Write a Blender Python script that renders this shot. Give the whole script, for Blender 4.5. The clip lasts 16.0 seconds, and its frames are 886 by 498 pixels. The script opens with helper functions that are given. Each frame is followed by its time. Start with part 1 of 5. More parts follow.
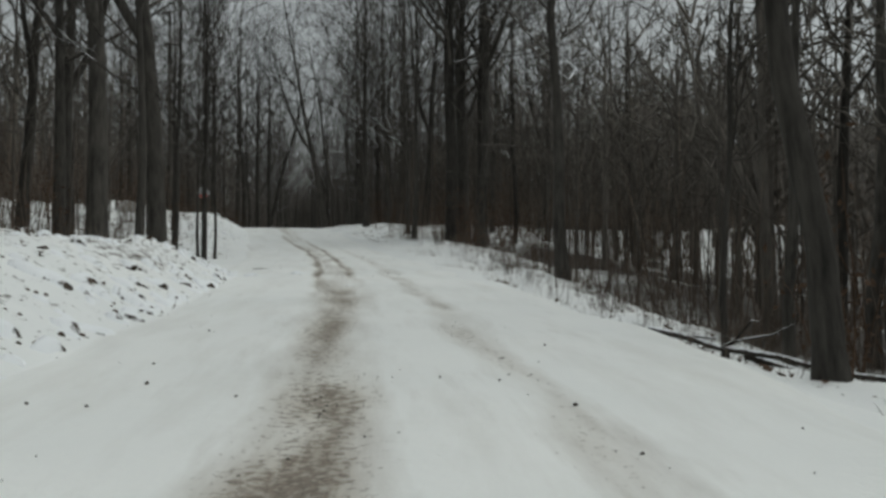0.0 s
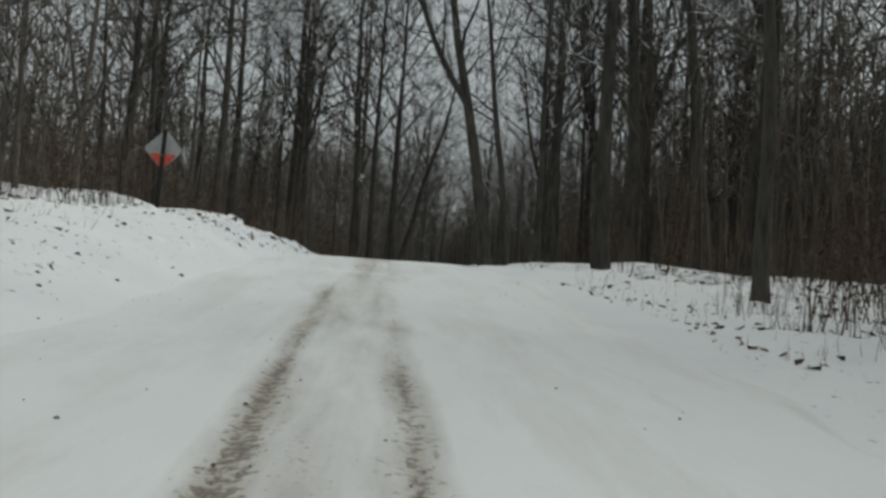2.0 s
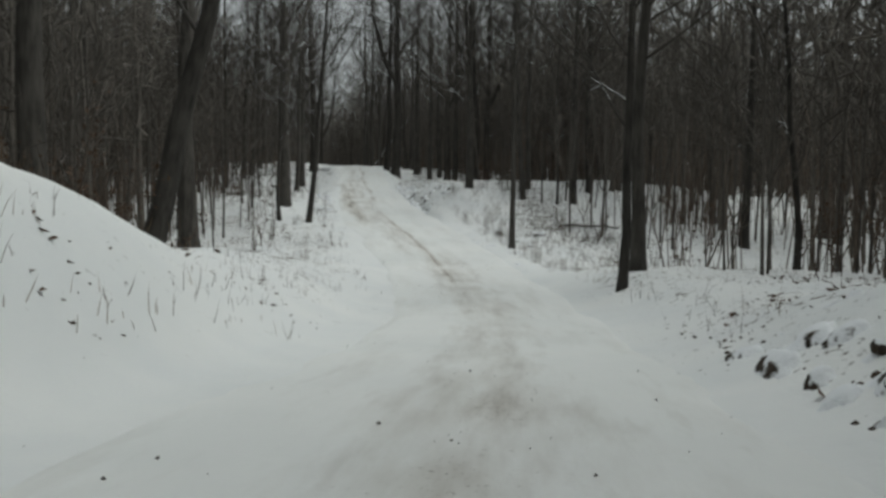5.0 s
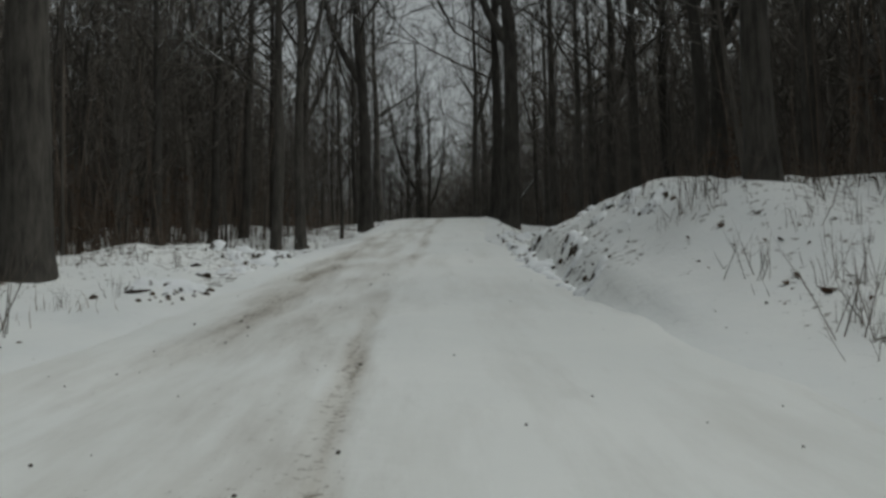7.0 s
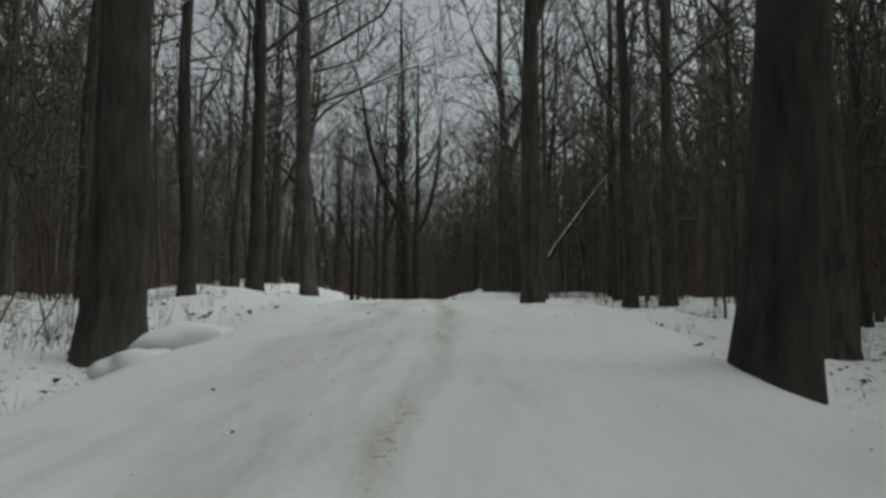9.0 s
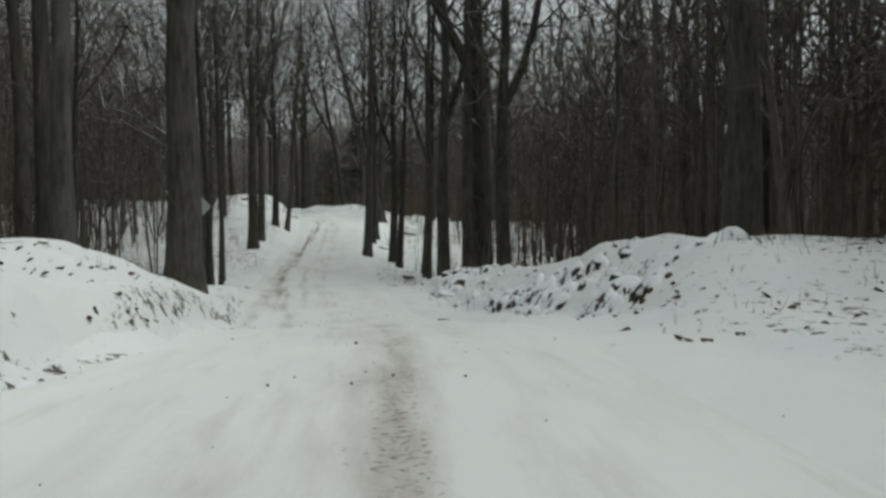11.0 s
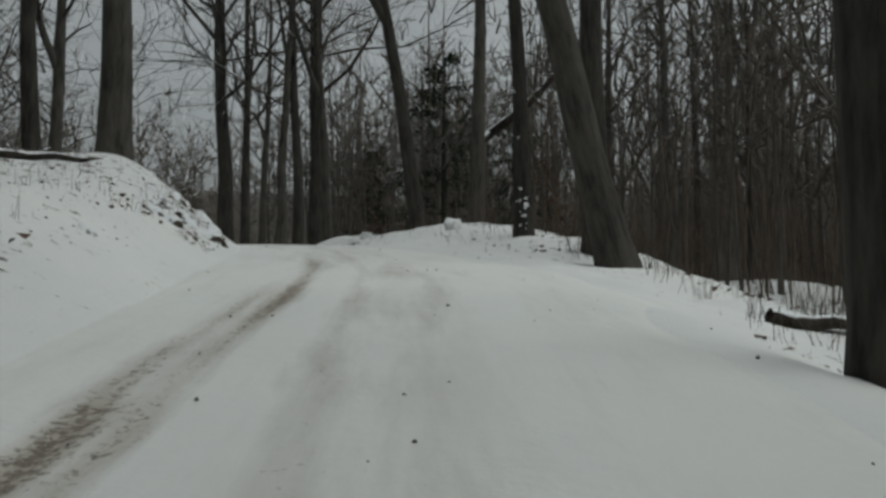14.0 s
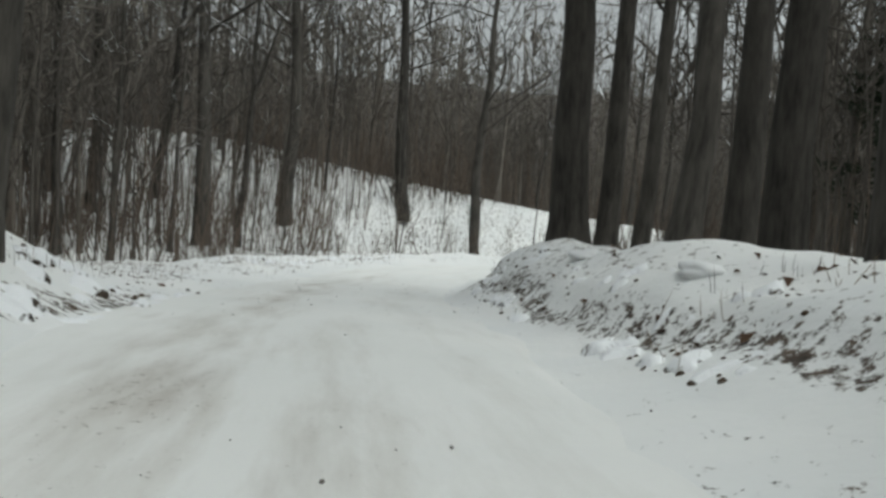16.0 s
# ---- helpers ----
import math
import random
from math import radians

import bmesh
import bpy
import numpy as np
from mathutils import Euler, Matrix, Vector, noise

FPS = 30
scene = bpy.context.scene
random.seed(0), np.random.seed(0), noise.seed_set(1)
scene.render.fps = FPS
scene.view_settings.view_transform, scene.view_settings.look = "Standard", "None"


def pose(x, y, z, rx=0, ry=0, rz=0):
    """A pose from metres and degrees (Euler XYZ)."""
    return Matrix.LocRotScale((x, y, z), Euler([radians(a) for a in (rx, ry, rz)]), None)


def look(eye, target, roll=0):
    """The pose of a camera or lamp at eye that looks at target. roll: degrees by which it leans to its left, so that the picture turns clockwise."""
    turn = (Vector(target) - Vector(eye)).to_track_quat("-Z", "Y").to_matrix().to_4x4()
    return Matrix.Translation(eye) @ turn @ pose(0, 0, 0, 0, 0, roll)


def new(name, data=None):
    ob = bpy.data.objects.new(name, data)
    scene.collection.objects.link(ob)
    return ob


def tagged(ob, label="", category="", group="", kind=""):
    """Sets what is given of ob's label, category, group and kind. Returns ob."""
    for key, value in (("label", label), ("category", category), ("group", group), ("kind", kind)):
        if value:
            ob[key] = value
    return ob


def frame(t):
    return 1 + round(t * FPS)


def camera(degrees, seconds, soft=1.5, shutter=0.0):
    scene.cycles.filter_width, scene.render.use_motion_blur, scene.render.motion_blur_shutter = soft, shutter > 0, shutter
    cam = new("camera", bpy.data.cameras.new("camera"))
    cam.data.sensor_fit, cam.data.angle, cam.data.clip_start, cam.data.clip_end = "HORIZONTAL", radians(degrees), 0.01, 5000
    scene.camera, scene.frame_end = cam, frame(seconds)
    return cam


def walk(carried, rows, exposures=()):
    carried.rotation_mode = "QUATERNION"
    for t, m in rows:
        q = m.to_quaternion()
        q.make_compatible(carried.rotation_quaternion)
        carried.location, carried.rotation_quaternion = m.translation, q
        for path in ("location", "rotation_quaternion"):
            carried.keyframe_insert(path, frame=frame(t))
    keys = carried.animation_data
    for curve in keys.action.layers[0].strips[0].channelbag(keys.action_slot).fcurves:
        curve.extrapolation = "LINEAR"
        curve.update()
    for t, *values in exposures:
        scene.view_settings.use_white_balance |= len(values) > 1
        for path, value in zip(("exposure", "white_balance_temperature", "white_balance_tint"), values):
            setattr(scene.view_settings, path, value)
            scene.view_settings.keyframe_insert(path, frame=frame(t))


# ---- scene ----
cam = camera(59.4, 16.0, 3.0)
PATH = [
    (0.0, pose(0.000, 0.000, 1.150, 90.00, -0.00, 0.00)),
    (0.5, pose(-0.720, 9.072, 1.294, 89.90, -0.80, 3.90)),
    (1.0, pose(-2.088, 18.576, 1.510, 89.80, -1.70, 7.79)),
    (1.5, pose(-3.672, 27.864, 1.726, 90.80, -3.00, 9.64)),
    (2.0, pose(-5.960, 37.800, 2.086, 92.79, -3.80, 11.19)),
    (2.5, pose(-8.380, 46.728, 2.712, 93.50, -3.01, 13.68)),
    (3.0, pose(-10.368, 54.288, 3.438, 93.60, -2.10, 16.33)),
    (3.5, pose(-12.240, 60.696, 3.978, 90.40, -3.50, 14.32)),
    (4.0, pose(-13.824, 67.752, 3.848, 86.00, -1.10, 7.82)),
    (4.6, pose(-14.672, 77.587, 3.095, 85.20, -0.80, 3.80)),
    (5.2, pose(-14.306, 89.350, 1.694, 86.80, -0.50, 4.00)),
    (5.8, pose(-14.060, 101.829, 0.461, 90.00, -0.20, 7.50)),
    (6.5, pose(-15.706, 115.676, 0.327, 91.60, 0.15, 11.30)),
    (7.0, pose(-18.095, 124.868, 1.019, 92.89, 1.20, 14.56)),
    (7.5, pose(-20.400, 132.802, 1.658, 94.89, 1.82, 13.67)),
    (8.0, pose(-22.747, 141.480, 2.614, 93.90, -0.08, 13.20)),
    (8.6, pose(-25.210, 151.653, 4.044, 94.80, -0.06, 13.50)),
    (9.2, pose(-27.320, 161.516, 5.579, 94.40, -0.05, 14.30)),
    (9.8, pose(-29.613, 171.326, 6.380, 92.40, -0.04, 15.20)),
    (10.5, pose(-33.232, 183.050, 6.632, 91.10, -0.02, 15.80)),
    (11.0, pose(-36.367, 191.623, 6.706, 88.19, 0.36, 20.12)),
    (11.5, pose(-40.537, 200.577, 6.528, 85.67, -0.29, 25.37)),
    (12.0, pose(-45.223, 208.677, 5.340, 86.65, -1.19, 29.00)),
    (12.5, pose(-50.320, 216.920, 5.059, 87.46, -1.08, 28.63)),
    (13.0, pose(-55.264, 225.287, 5.140, 89.47, -0.53, 26.79)),
    (13.5, pose(-58.626, 231.923, 5.613, 92.18, 0.23, 24.80)),
    (14.0, pose(-61.766, 238.426, 6.312, 93.88, 0.37, 23.29)),
    (14.5, pose(-64.724, 244.598, 7.320, 94.77, 2.23, 24.98)),
    (15.0, pose(-67.602, 249.775, 8.101, 95.22, 3.24, 32.10)),
    (15.5, pose(-71.117, 253.852, 8.726, 92.48, -1.41, 45.44)),
    (16.0, pose(-75.167, 257.144, 8.894, 86.19, -4.28, 52.03)),
]
walk(cam, PATH, [(t, stops, 6380, 2) for t, stops in (
(0, -.42), (1, -.44), (1.5, -.3), (2.5, -.14), (3, -.1), (4, .1), (6.5, -.72), (7.5, -.42), (8.2, -.28), (10.5, -.1), (11, 0), (11.5, .06), (12, 0), (12.5, -.2), (13, -.22), (13.5, -.32), (14, -.47), (14.5, -.48), (15, -.28), (15.5, .05), (16, .12))])

# ---- light: overcast winter daylight ----
world = bpy.data.worlds.new("overcast_sky")
scene.world = world
world.use_nodes = True
wt = world.node_tree
wt.nodes.clear()
sky = wt.nodes.new("ShaderNodeTexSky")
sky.sky_type = "NISHITA"
sky.sun_disc = False
sky.sun_elevation, sky.sun_rotation = radians(65), radians(80)
sky.air_density, sky.dust_density = 1.0, 3.0
grey = wt.nodes.new("ShaderNodeHueSaturation")
grey.inputs["Saturation"].default_value = 0.13
cl_map = wt.nodes.new("ShaderNodeTexNoise")
cl_map.inputs["Scale"].default_value = 3.0
cl_map.inputs["Detail"].default_value = 5.0
cl_coord = wt.nodes.new("ShaderNodeTexCoord")
cl_ramp = wt.nodes.new("ShaderNodeMapRange")
cl_ramp.inputs["From Min"].default_value, cl_ramp.inputs["From Max"].default_value = 0.3, 0.7
cl_ramp.inputs["To Min"].default_value, cl_ramp.inputs["To Max"].default_value = 0.8, 1.15
cl_mul = wt.nodes.new("ShaderNodeMixRGB")
cl_mul.blend_type = "MULTIPLY"
cl_mul.inputs["Fac"].default_value = 1.0
bg = wt.nodes.new("ShaderNodeBackground")
bg.inputs["Strength"].default_value = 0.14
wo = wt.nodes.new("ShaderNodeOutputWorld")
wt.links.new(sky.outputs["Color"], grey.inputs["Color"])
wt.links.new(cl_coord.outputs["Generated"], cl_map.inputs["Vector"])
wt.links.new(cl_map.outputs["Fac"], cl_ramp.inputs["Value"])
wt.links.new(grey.outputs["Color"], cl_mul.inputs["Color1"])
wt.links.new(cl_ramp.outputs["Result"], cl_mul.inputs["Color2"])
dome = wt.nodes.new("ShaderNodeSeparateXYZ")
dome_ramp = wt.nodes.new("ShaderNodeMapRange")
dome_ramp.inputs["From Min"].default_value, dome_ramp.inputs["From Max"].default_value = 0.0, 1.0
dome_ramp.inputs["To Min"].default_value, dome_ramp.inputs["To Max"].default_value = 0.58, 1.45
dome_mul = wt.nodes.new("ShaderNodeMixRGB")
dome_mul.blend_type = "MULTIPLY"
dome_mul.inputs["Fac"].default_value = 1.0
wt.links.new(cl_coord.outputs["Generated"], dome.inputs[0])
wt.links.new(dome.outputs["Z"], dome_ramp.inputs["Value"])
wt.links.new(cl_mul.outputs["Color"], dome_mul.inputs["Color1"])
wt.links.new(dome_ramp.outputs["Result"], dome_mul.inputs["Color2"])
wt.links.new(dome_mul.outputs["Color"], bg.inputs["Color"])
wt.links.new(bg.outputs["Background"], wo.inputs["Surface"])

sun_data = bpy.data.lights.new("sun", "SUN")
sun_data.energy, sun_data.angle, sun_data.color = 0.5, radians(60), (1.0, 0.97, 0.93)
sun_ob = new("sun", sun_data)
sun_ob.matrix_world = look((0, 0, 60), (math.sin(radians(80)) * -40, -math.cos(radians(80)) * 40, 60 - 85.8))


# ---- materials ----
class Mat:
    """A small builder for procedural node materials."""

    def __init__(self, name, rough=0.8, spec=0.3):
        self.m = bpy.data.materials.new(name)
        self.m.use_nodes = True
        self.t = self.m.node_tree
        self.b = self.t.nodes["Principled BSDF"]
        self.b.inputs["Roughness"].default_value = rough
        self.b.inputs["Specular IOR Level"].default_value = spec
        self.co = self.n("ShaderNodeTexCoord").outputs["Object"]

    def n(self, kind, **inputs):
        node = self.t.nodes.new(kind)
        for key, value in inputs.items():
            node.inputs[key.replace("_", " ")].default_value = value
        return node

    def link(self, a, b):
        self.t.links.new(a, b)

    def geo(self, name):
        a = self.n("ShaderNodeAttribute")
        a.attribute_name = name
        return a.outputs["Fac"]

    def noise(self, scale, detail=4.0, rough=0.55, vec=None, stretch=None):
        src = vec or self.co
        if stretch:
            mp = self.n("ShaderNodeMapping")
            mp.inputs["Scale"].default_value = stretch
            self.link(src, mp.inputs["Vector"])
            src = mp.outputs["Vector"]
        nz = self.n("ShaderNodeTexNoise", Scale=scale, Detail=detail, Roughness=rough)
        self.link(src, nz.inputs["Vector"])
        return nz.outputs["Fac"]

    def ramp(self, src, a, b, lo=0.0, hi=1.0):
        r = self.n("ShaderNodeMapRange", From_Min=a, From_Max=b, To_Min=lo, To_Max=hi)
        self.link(src, r.inputs["Value"])
        return r.outputs["Result"]

    def math(self, op, a, b):
        r = self.n("ShaderNodeMath")
        r.operation = op
        for i, v in enumerate((a, b)):
            if isinstance(v, (int, float)):
                r.inputs[i].default_value = v
            else:
                self.link(v, r.inputs[i])
        return r.outputs[0]

    def mix(self, fac, a, b, mode="MIX"):
        r = self.n("ShaderNodeMixRGB")
        r.blend_type = mode
        for i, v in enumerate((fac, a, b)):
            if isinstance(v, (int, float)):
                r.inputs[i].default_value = v
            elif isinstance(v, tuple):
                r.inputs[i].default_value = (*v, 1.0)
            else:
                self.link(v, r.inputs[i])
        return r.outputs[0]

    def colour(self, c):
        if isinstance(c, tuple):
            self.b.inputs["Base Color"].default_value = (*c, 1.0)
        else:
            self.link(c, self.b.inputs["Base Color"])
        return self

    def bump(self, height, strength=0.4, distance=0.02):
        bp = self.n("ShaderNodeBump", Strength=strength, Distance=distance)
        self.link(height, bp.inputs["Height"])
        self.link(bp.outputs["Normal"], self.b.inputs["Normal"])
        return self


def bark_material(name, dark, light, snow=0.0):
    k = Mat(name, 0.9, 0.15)
    ridges = k.noise(9.0, 6.0, 0.65, stretch=(1.0, 1.0, 0.16))
    blotch = k.noise(0.9, 3.0, 0.5)
    c = k.mix(k.ramp(ridges, 0.35, 0.68), dark, light)
    c = k.mix(k.ramp(blotch, 0.45, 0.75, 0.0, 0.55), c, tuple(v * 1.3 for v in light))
    info = k.n("ShaderNodeObjectInfo")
    c = k.mix(1.0, c, k.ramp(info.outputs["Random"], 0, 1, 0.7, 1.3), "MULTIPLY")
    if snow:
        nrm = k.n("ShaderNodeNewGeometry")
        sep = k.n("ShaderNodeSeparateXYZ")
        k.link(nrm.outputs["Normal"], sep.inputs[0])
        up = k.math("ADD", sep.outputs["Z"], k.ramp(k.noise(5.0, 4.0), 0.3, 0.7, -0.25, 0.25))
        if snow < 1:
            up = k.math("ADD", up, k.ramp(k.noise(0.45, 3.0), 0.4, 0.62, -1.2, 0.1))
        c = k.mix(k.ramp(up, 0.45, 0.62), c, (0.8, 0.82, 0.84))
    k.colour(c)
    k.bump(ridges, 0.7, 0.03)
    return k.m


BARK = bark_material("bark", (0.030, 0.028, 0.0248), (0.085, 0.078, 0.069))
BARK_PALE = bark_material("bark_pale", (0.035, 0.0325, 0.029), (0.095, 0.088, 0.079))
TWIG = bark_material("twig", (0.042, 0.0385, 0.0342), (0.10, 0.091, 0.080), 0.5)
# paler than the roadside bark: haze over the woods put into the colour
HAZED_BARK = bark_material("hazed_bark", (0.074, 0.067, 0.059), (0.15, 0.134, 0.117))
SNOWY_BARK = bark_material("snowy_bark", (0.016, 0.014, 0.012), (0.06, 0.052, 0.044), 1.0)
BRUSH = bark_material("brush", (0.062, 0.050, 0.041), (0.14, 0.111, 0.088))


def snow_material():
    k = Mat("snow", 0.65, 0.25)
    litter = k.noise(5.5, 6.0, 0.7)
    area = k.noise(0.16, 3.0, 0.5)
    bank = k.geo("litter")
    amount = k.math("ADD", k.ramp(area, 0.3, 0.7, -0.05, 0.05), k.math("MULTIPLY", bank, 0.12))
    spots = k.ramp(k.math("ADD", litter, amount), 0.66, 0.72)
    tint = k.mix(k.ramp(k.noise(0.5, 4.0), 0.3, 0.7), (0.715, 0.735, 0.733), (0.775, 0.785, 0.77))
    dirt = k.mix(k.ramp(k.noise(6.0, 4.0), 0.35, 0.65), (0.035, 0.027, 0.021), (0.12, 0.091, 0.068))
    # brushy ground, its browns lifted to hold the haze of distance
    hazed_scrub = k.mix(k.ramp(k.noise(0.6, 6.0, 0.7), 0.35, 0.65), (0.040, 0.035, 0.030), (0.090, 0.078, 0.067))
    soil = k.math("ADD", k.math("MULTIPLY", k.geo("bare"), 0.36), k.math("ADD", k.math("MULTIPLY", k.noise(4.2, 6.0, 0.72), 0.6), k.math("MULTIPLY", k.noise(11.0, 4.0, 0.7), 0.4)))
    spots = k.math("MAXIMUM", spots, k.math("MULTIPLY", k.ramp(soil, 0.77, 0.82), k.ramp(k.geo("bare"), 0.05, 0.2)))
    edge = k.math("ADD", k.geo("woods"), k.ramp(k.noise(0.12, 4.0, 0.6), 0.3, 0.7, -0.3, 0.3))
    k.colour(k.mix(k.ramp(edge, 0.35, 0.65), k.mix(spots, tint, dirt), hazed_scrub))
    h = k.math("ADD", k.noise(1.8, 5.0, 0.6), k.math("MULTIPLY", k.noise(14.0, 4.0), 0.25))
    return k.bump(h, 0.45, 0.08).m


def road_material():
    k = Mat("packed_snow_road", 0.6, 0.3)
    wear = k.geo("wear")
    run = k.n("ShaderNodeCombineXYZ")
    k.link(k.math("MULTIPLY", k.geo("station"), 0.2), run.inputs[0])
    k.link(k.geo("offset"), run.inputs[1])
    flow = k.noise(1.9, 6.0, 0.62, run.outputs[0])
    grit = k.noise(16.0, 4.0, 0.7)
    tint = k.mix(k.ramp(k.noise(0.35, 4.0), 0.3, 0.7), (0.735, 0.75, 0.735), (0.795, 0.802, 0.782))
    tan = k.mix(k.ramp(flow, 0.35, 0.65), (0.52, 0.485, 0.415), (0.29, 0.252, 0.205))
    c = k.mix(k.ramp(k.math("ADD", wear, k.ramp(flow, 0.3, 0.7, -0.3, 0.3)), 0.15, 1.05, 0.0, 0.9), tint, tan)
    c = k.mix(k.ramp(k.noise(1.1, 7.0, 0.68, run.outputs[0]), 0.48, 0.72, 0.0, 0.36), c, (0.50, 0.485, 0.44))
    gravel = k.mix(k.ramp(k.noise(40.0, 3.0), 0.3, 0.7), (0.07, 0.055, 0.042), (0.24, 0.2, 0.16))
    show = k.math("ADD", k.math("MULTIPLY", wear, 0.30), k.math("MULTIPLY", k.ramp(flow, 0.3, 0.7, -0.5, 0.5), 0.10))
    c = k.mix(k.ramp(k.math("ADD", grit, show), 0.745, 0.86, 0.0, 0.85), c, gravel)
    k.colour(c)
    h = k.math("ADD", k.noise(3.0, 5.0, 0.6), k.math("MULTIPLY", grit, 0.3))
    return k.bump(h, 0.4, 0.05).m


def plain_material(name, a, b, scale=8.0, rough=0.8, spec=0.3, metal=0.0):
    k = Mat(name, rough, spec)
    k.b.inputs["Metallic"].default_value = metal
    k.colour(k.mix(k.ramp(k.noise(scale, 5.0), 0.3, 0.7), a, b))
    return k.bump(k.noise(scale * 3, 4.0), 0.3, 0.01).m


SNOW = snow_material()
ROAD = road_material()
CAP_SNOW = plain_material("cap_snow", (0.725, 0.745, 0.755), (0.785, 0.795, 0.79), 3.0, 0.65, 0.25)
SOIL = plain_material("frozen_soil", (0.035, 0.026, 0.019), (0.12, 0.09, 0.065), 5.0, 0.95, 0.1)
STONE = plain_material("stone", (0.06, 0.055, 0.05), (0.17, 0.155, 0.14), 6.0, 0.85, 0.3)
GRASS = plain_material("dry_grass", (0.10, 0.07, 0.04), (0.26, 0.19, 0.12), 2.0, 0.9, 0.1)
LEAVES = plain_material("dead_leaves", (0.05, 0.033, 0.023), (0.13, 0.085, 0.058), 3.0, 0.9, 0.1)
SIGN_BACK = plain_material("sign_back", (0.30, 0.305, 0.305), (0.39, 0.395, 0.39), 4.0, 0.6, 0.4)
SIGN_RED = plain_material("sign_red", (0.55, 0.075, 0.045), (0.66, 0.11, 0.07), 4.0, 0.5, 0.4)
POST = plain_material("post_steel", (0.012, 0.013, 0.013), (0.028, 0.028, 0.026), 6.0, 0.7, 0.3)

# ---- the lie of the land ----
# road centre: x, y, z of the packed snow
ROAD_LOWER = [
    (1.5, -60.0, -0.40),
    (0.2, -28.0, -0.20),
    (-0.3, -0.0, 0.02),
    (-1.1, 9.0, 0.18),
    (-2.4, 18.5, 0.39),
    (-4.0, 27.8, 0.62),
    (-6.1, 37.7, 0.99),
    (-8.6, 46.6, 1.60),
    (-10.7, 54.2, 2.30),
    (-12.6, 60.6, 2.79),
    (-14.2, 67.7, 2.67),
    (-15.0, 77.6, 1.91),
    (-14.7, 89.4, 0.59),
    (-14.4, 101.8, -0.55),
    (-16.1, 115.6, -0.71),
    (-18.4, 124.8, -0.11),
    (-20.7, 132.7, 0.57),
    (-23.1, 141.4, 1.54),
    (-25.6, 151.6, 2.93),
]
ROAD_UPPER = [
    (-27.7, 161.4, 4.39),
    (-30.0, 171.2, 5.21),
    (-33.6, 182.9, 5.49),
    (-36.7, 191.5, 5.56),
    (-40.8, 200.4, 5.31),
    (-45.5, 208.5, 4.31),
    (-50.6, 216.7, 3.97),
    (-55.6, 225.1, 4.06),
    (-58.9, 231.8, 4.52),
    (-62.1, 238.3, 5.22),
    (-65.0, 244.4, 6.18),
    (-67.9, 249.6, 6.97),
    (-71.4, 253.6, 7.56),
    (-75.4, 256.9, 7.77),
    (-86.6, 263.6, 6.89),
    (-97.0, 271.4, 5.79),
    (-105.3, 280.5, 5.19),
    (-109.5, 290.0, 4.79),
    (-109.0, 301.0, 4.39),
    (-103.0, 314.0, 4.09),
    (-92.0, 329.0, 3.99),
]
ROAD_AXIS = ROAD_LOWER + ROAD_UPPER
# height of the land over the road: station, then at 6, 14 and 40 m to the side
LEFT_START = [(-40, 0.6, 0.8, 1.2), (0, 0.6, 0.9, 1.5), (12, 1, 1.3, 2), (21, 1, 0.9, 2.5), (28, -0.3, -0.3, 3.5), (38, -0.2, -0.2, 4), (46, 0.5, 0.8,
    4.5), (56, 0.9, 1.6, 4.5), (66, 0.9, 1.7, 3.8), (73, 1.7, 3.1, 3.5), (78, 1.1, 1.4, 1.7), (84, 0.95, 1.0, 1.0), (89, 2.0, 1.9, 1.2), (93, 2.3, 2.2, 1.2), (105, 1.6, 1.3, 0.2), (117, 0.2, -0.6, -0.8), (130, -0.2,
    -0.8, -0.8)]
LEFT_MIDDLE = [(139, 0.1, -0.8, -0.5), (146, 0.35, -0.6, -0.3), (149, -0.2, -0.8, -0.4), (152, -0.8, -1.2, -0.6), (156, -1.0, -1.3, -0.7), (170, -0.9, -1.2, -0.7), (180, 0.2,
    0.1, 0), (195, 0.05, 0.1, 0.3), (206, 0.3, 0.3, 0.5), (213, 1.15, 0.9, 0.6), (218, 1.0, 0.7, 0.3), (222, 0.45, 0.35, 0), (231, -0.35, -0.5, -0.6), (240, -0.35, -0.5, -0.6), (247, 0.35, 0.0, -0.6), (255, 0.95, 0.5, -0.6)]
LEFT_END = [(262, 1.2, 0.5, -0.8), (267, 1.9, 0.9, -0.5), (274, 1.9, 1.1, 0), (279, 1.75, 1.3, 1.5), (284, 1.3, 1.0, 3.5), (288, 0.1, 0.2, 3.5), (296, 0.1,
    -0.3, 3.7), (320, 0.2, -0.1, 4.2), (370, 0.5, 1, 5)]
RIGHT_START = [(-40, -0.6, -2.8, -7), (0, -0.9, -3.2, -8), (14, -0.9, -3, -8), (22, -0.6, -2.6, -8), (30, -0.3, -2.2, -7), (38, 0, -1.2, -6), (46, 0.1, -0.6, -5), (60, 0.15,
    -0.1, -2.5), (66, 0.25, 0.2, -0.3), (78, 0.7, 0.5, 0.2), (86, 1.1, 0.9, 0.3), (96, 1, 1, 0.4), (104, 1.1, 0.8, 0.3), (112, 0.5, 0.3, -0.2), (118, -0.2,
    -0.3, -0.5)]
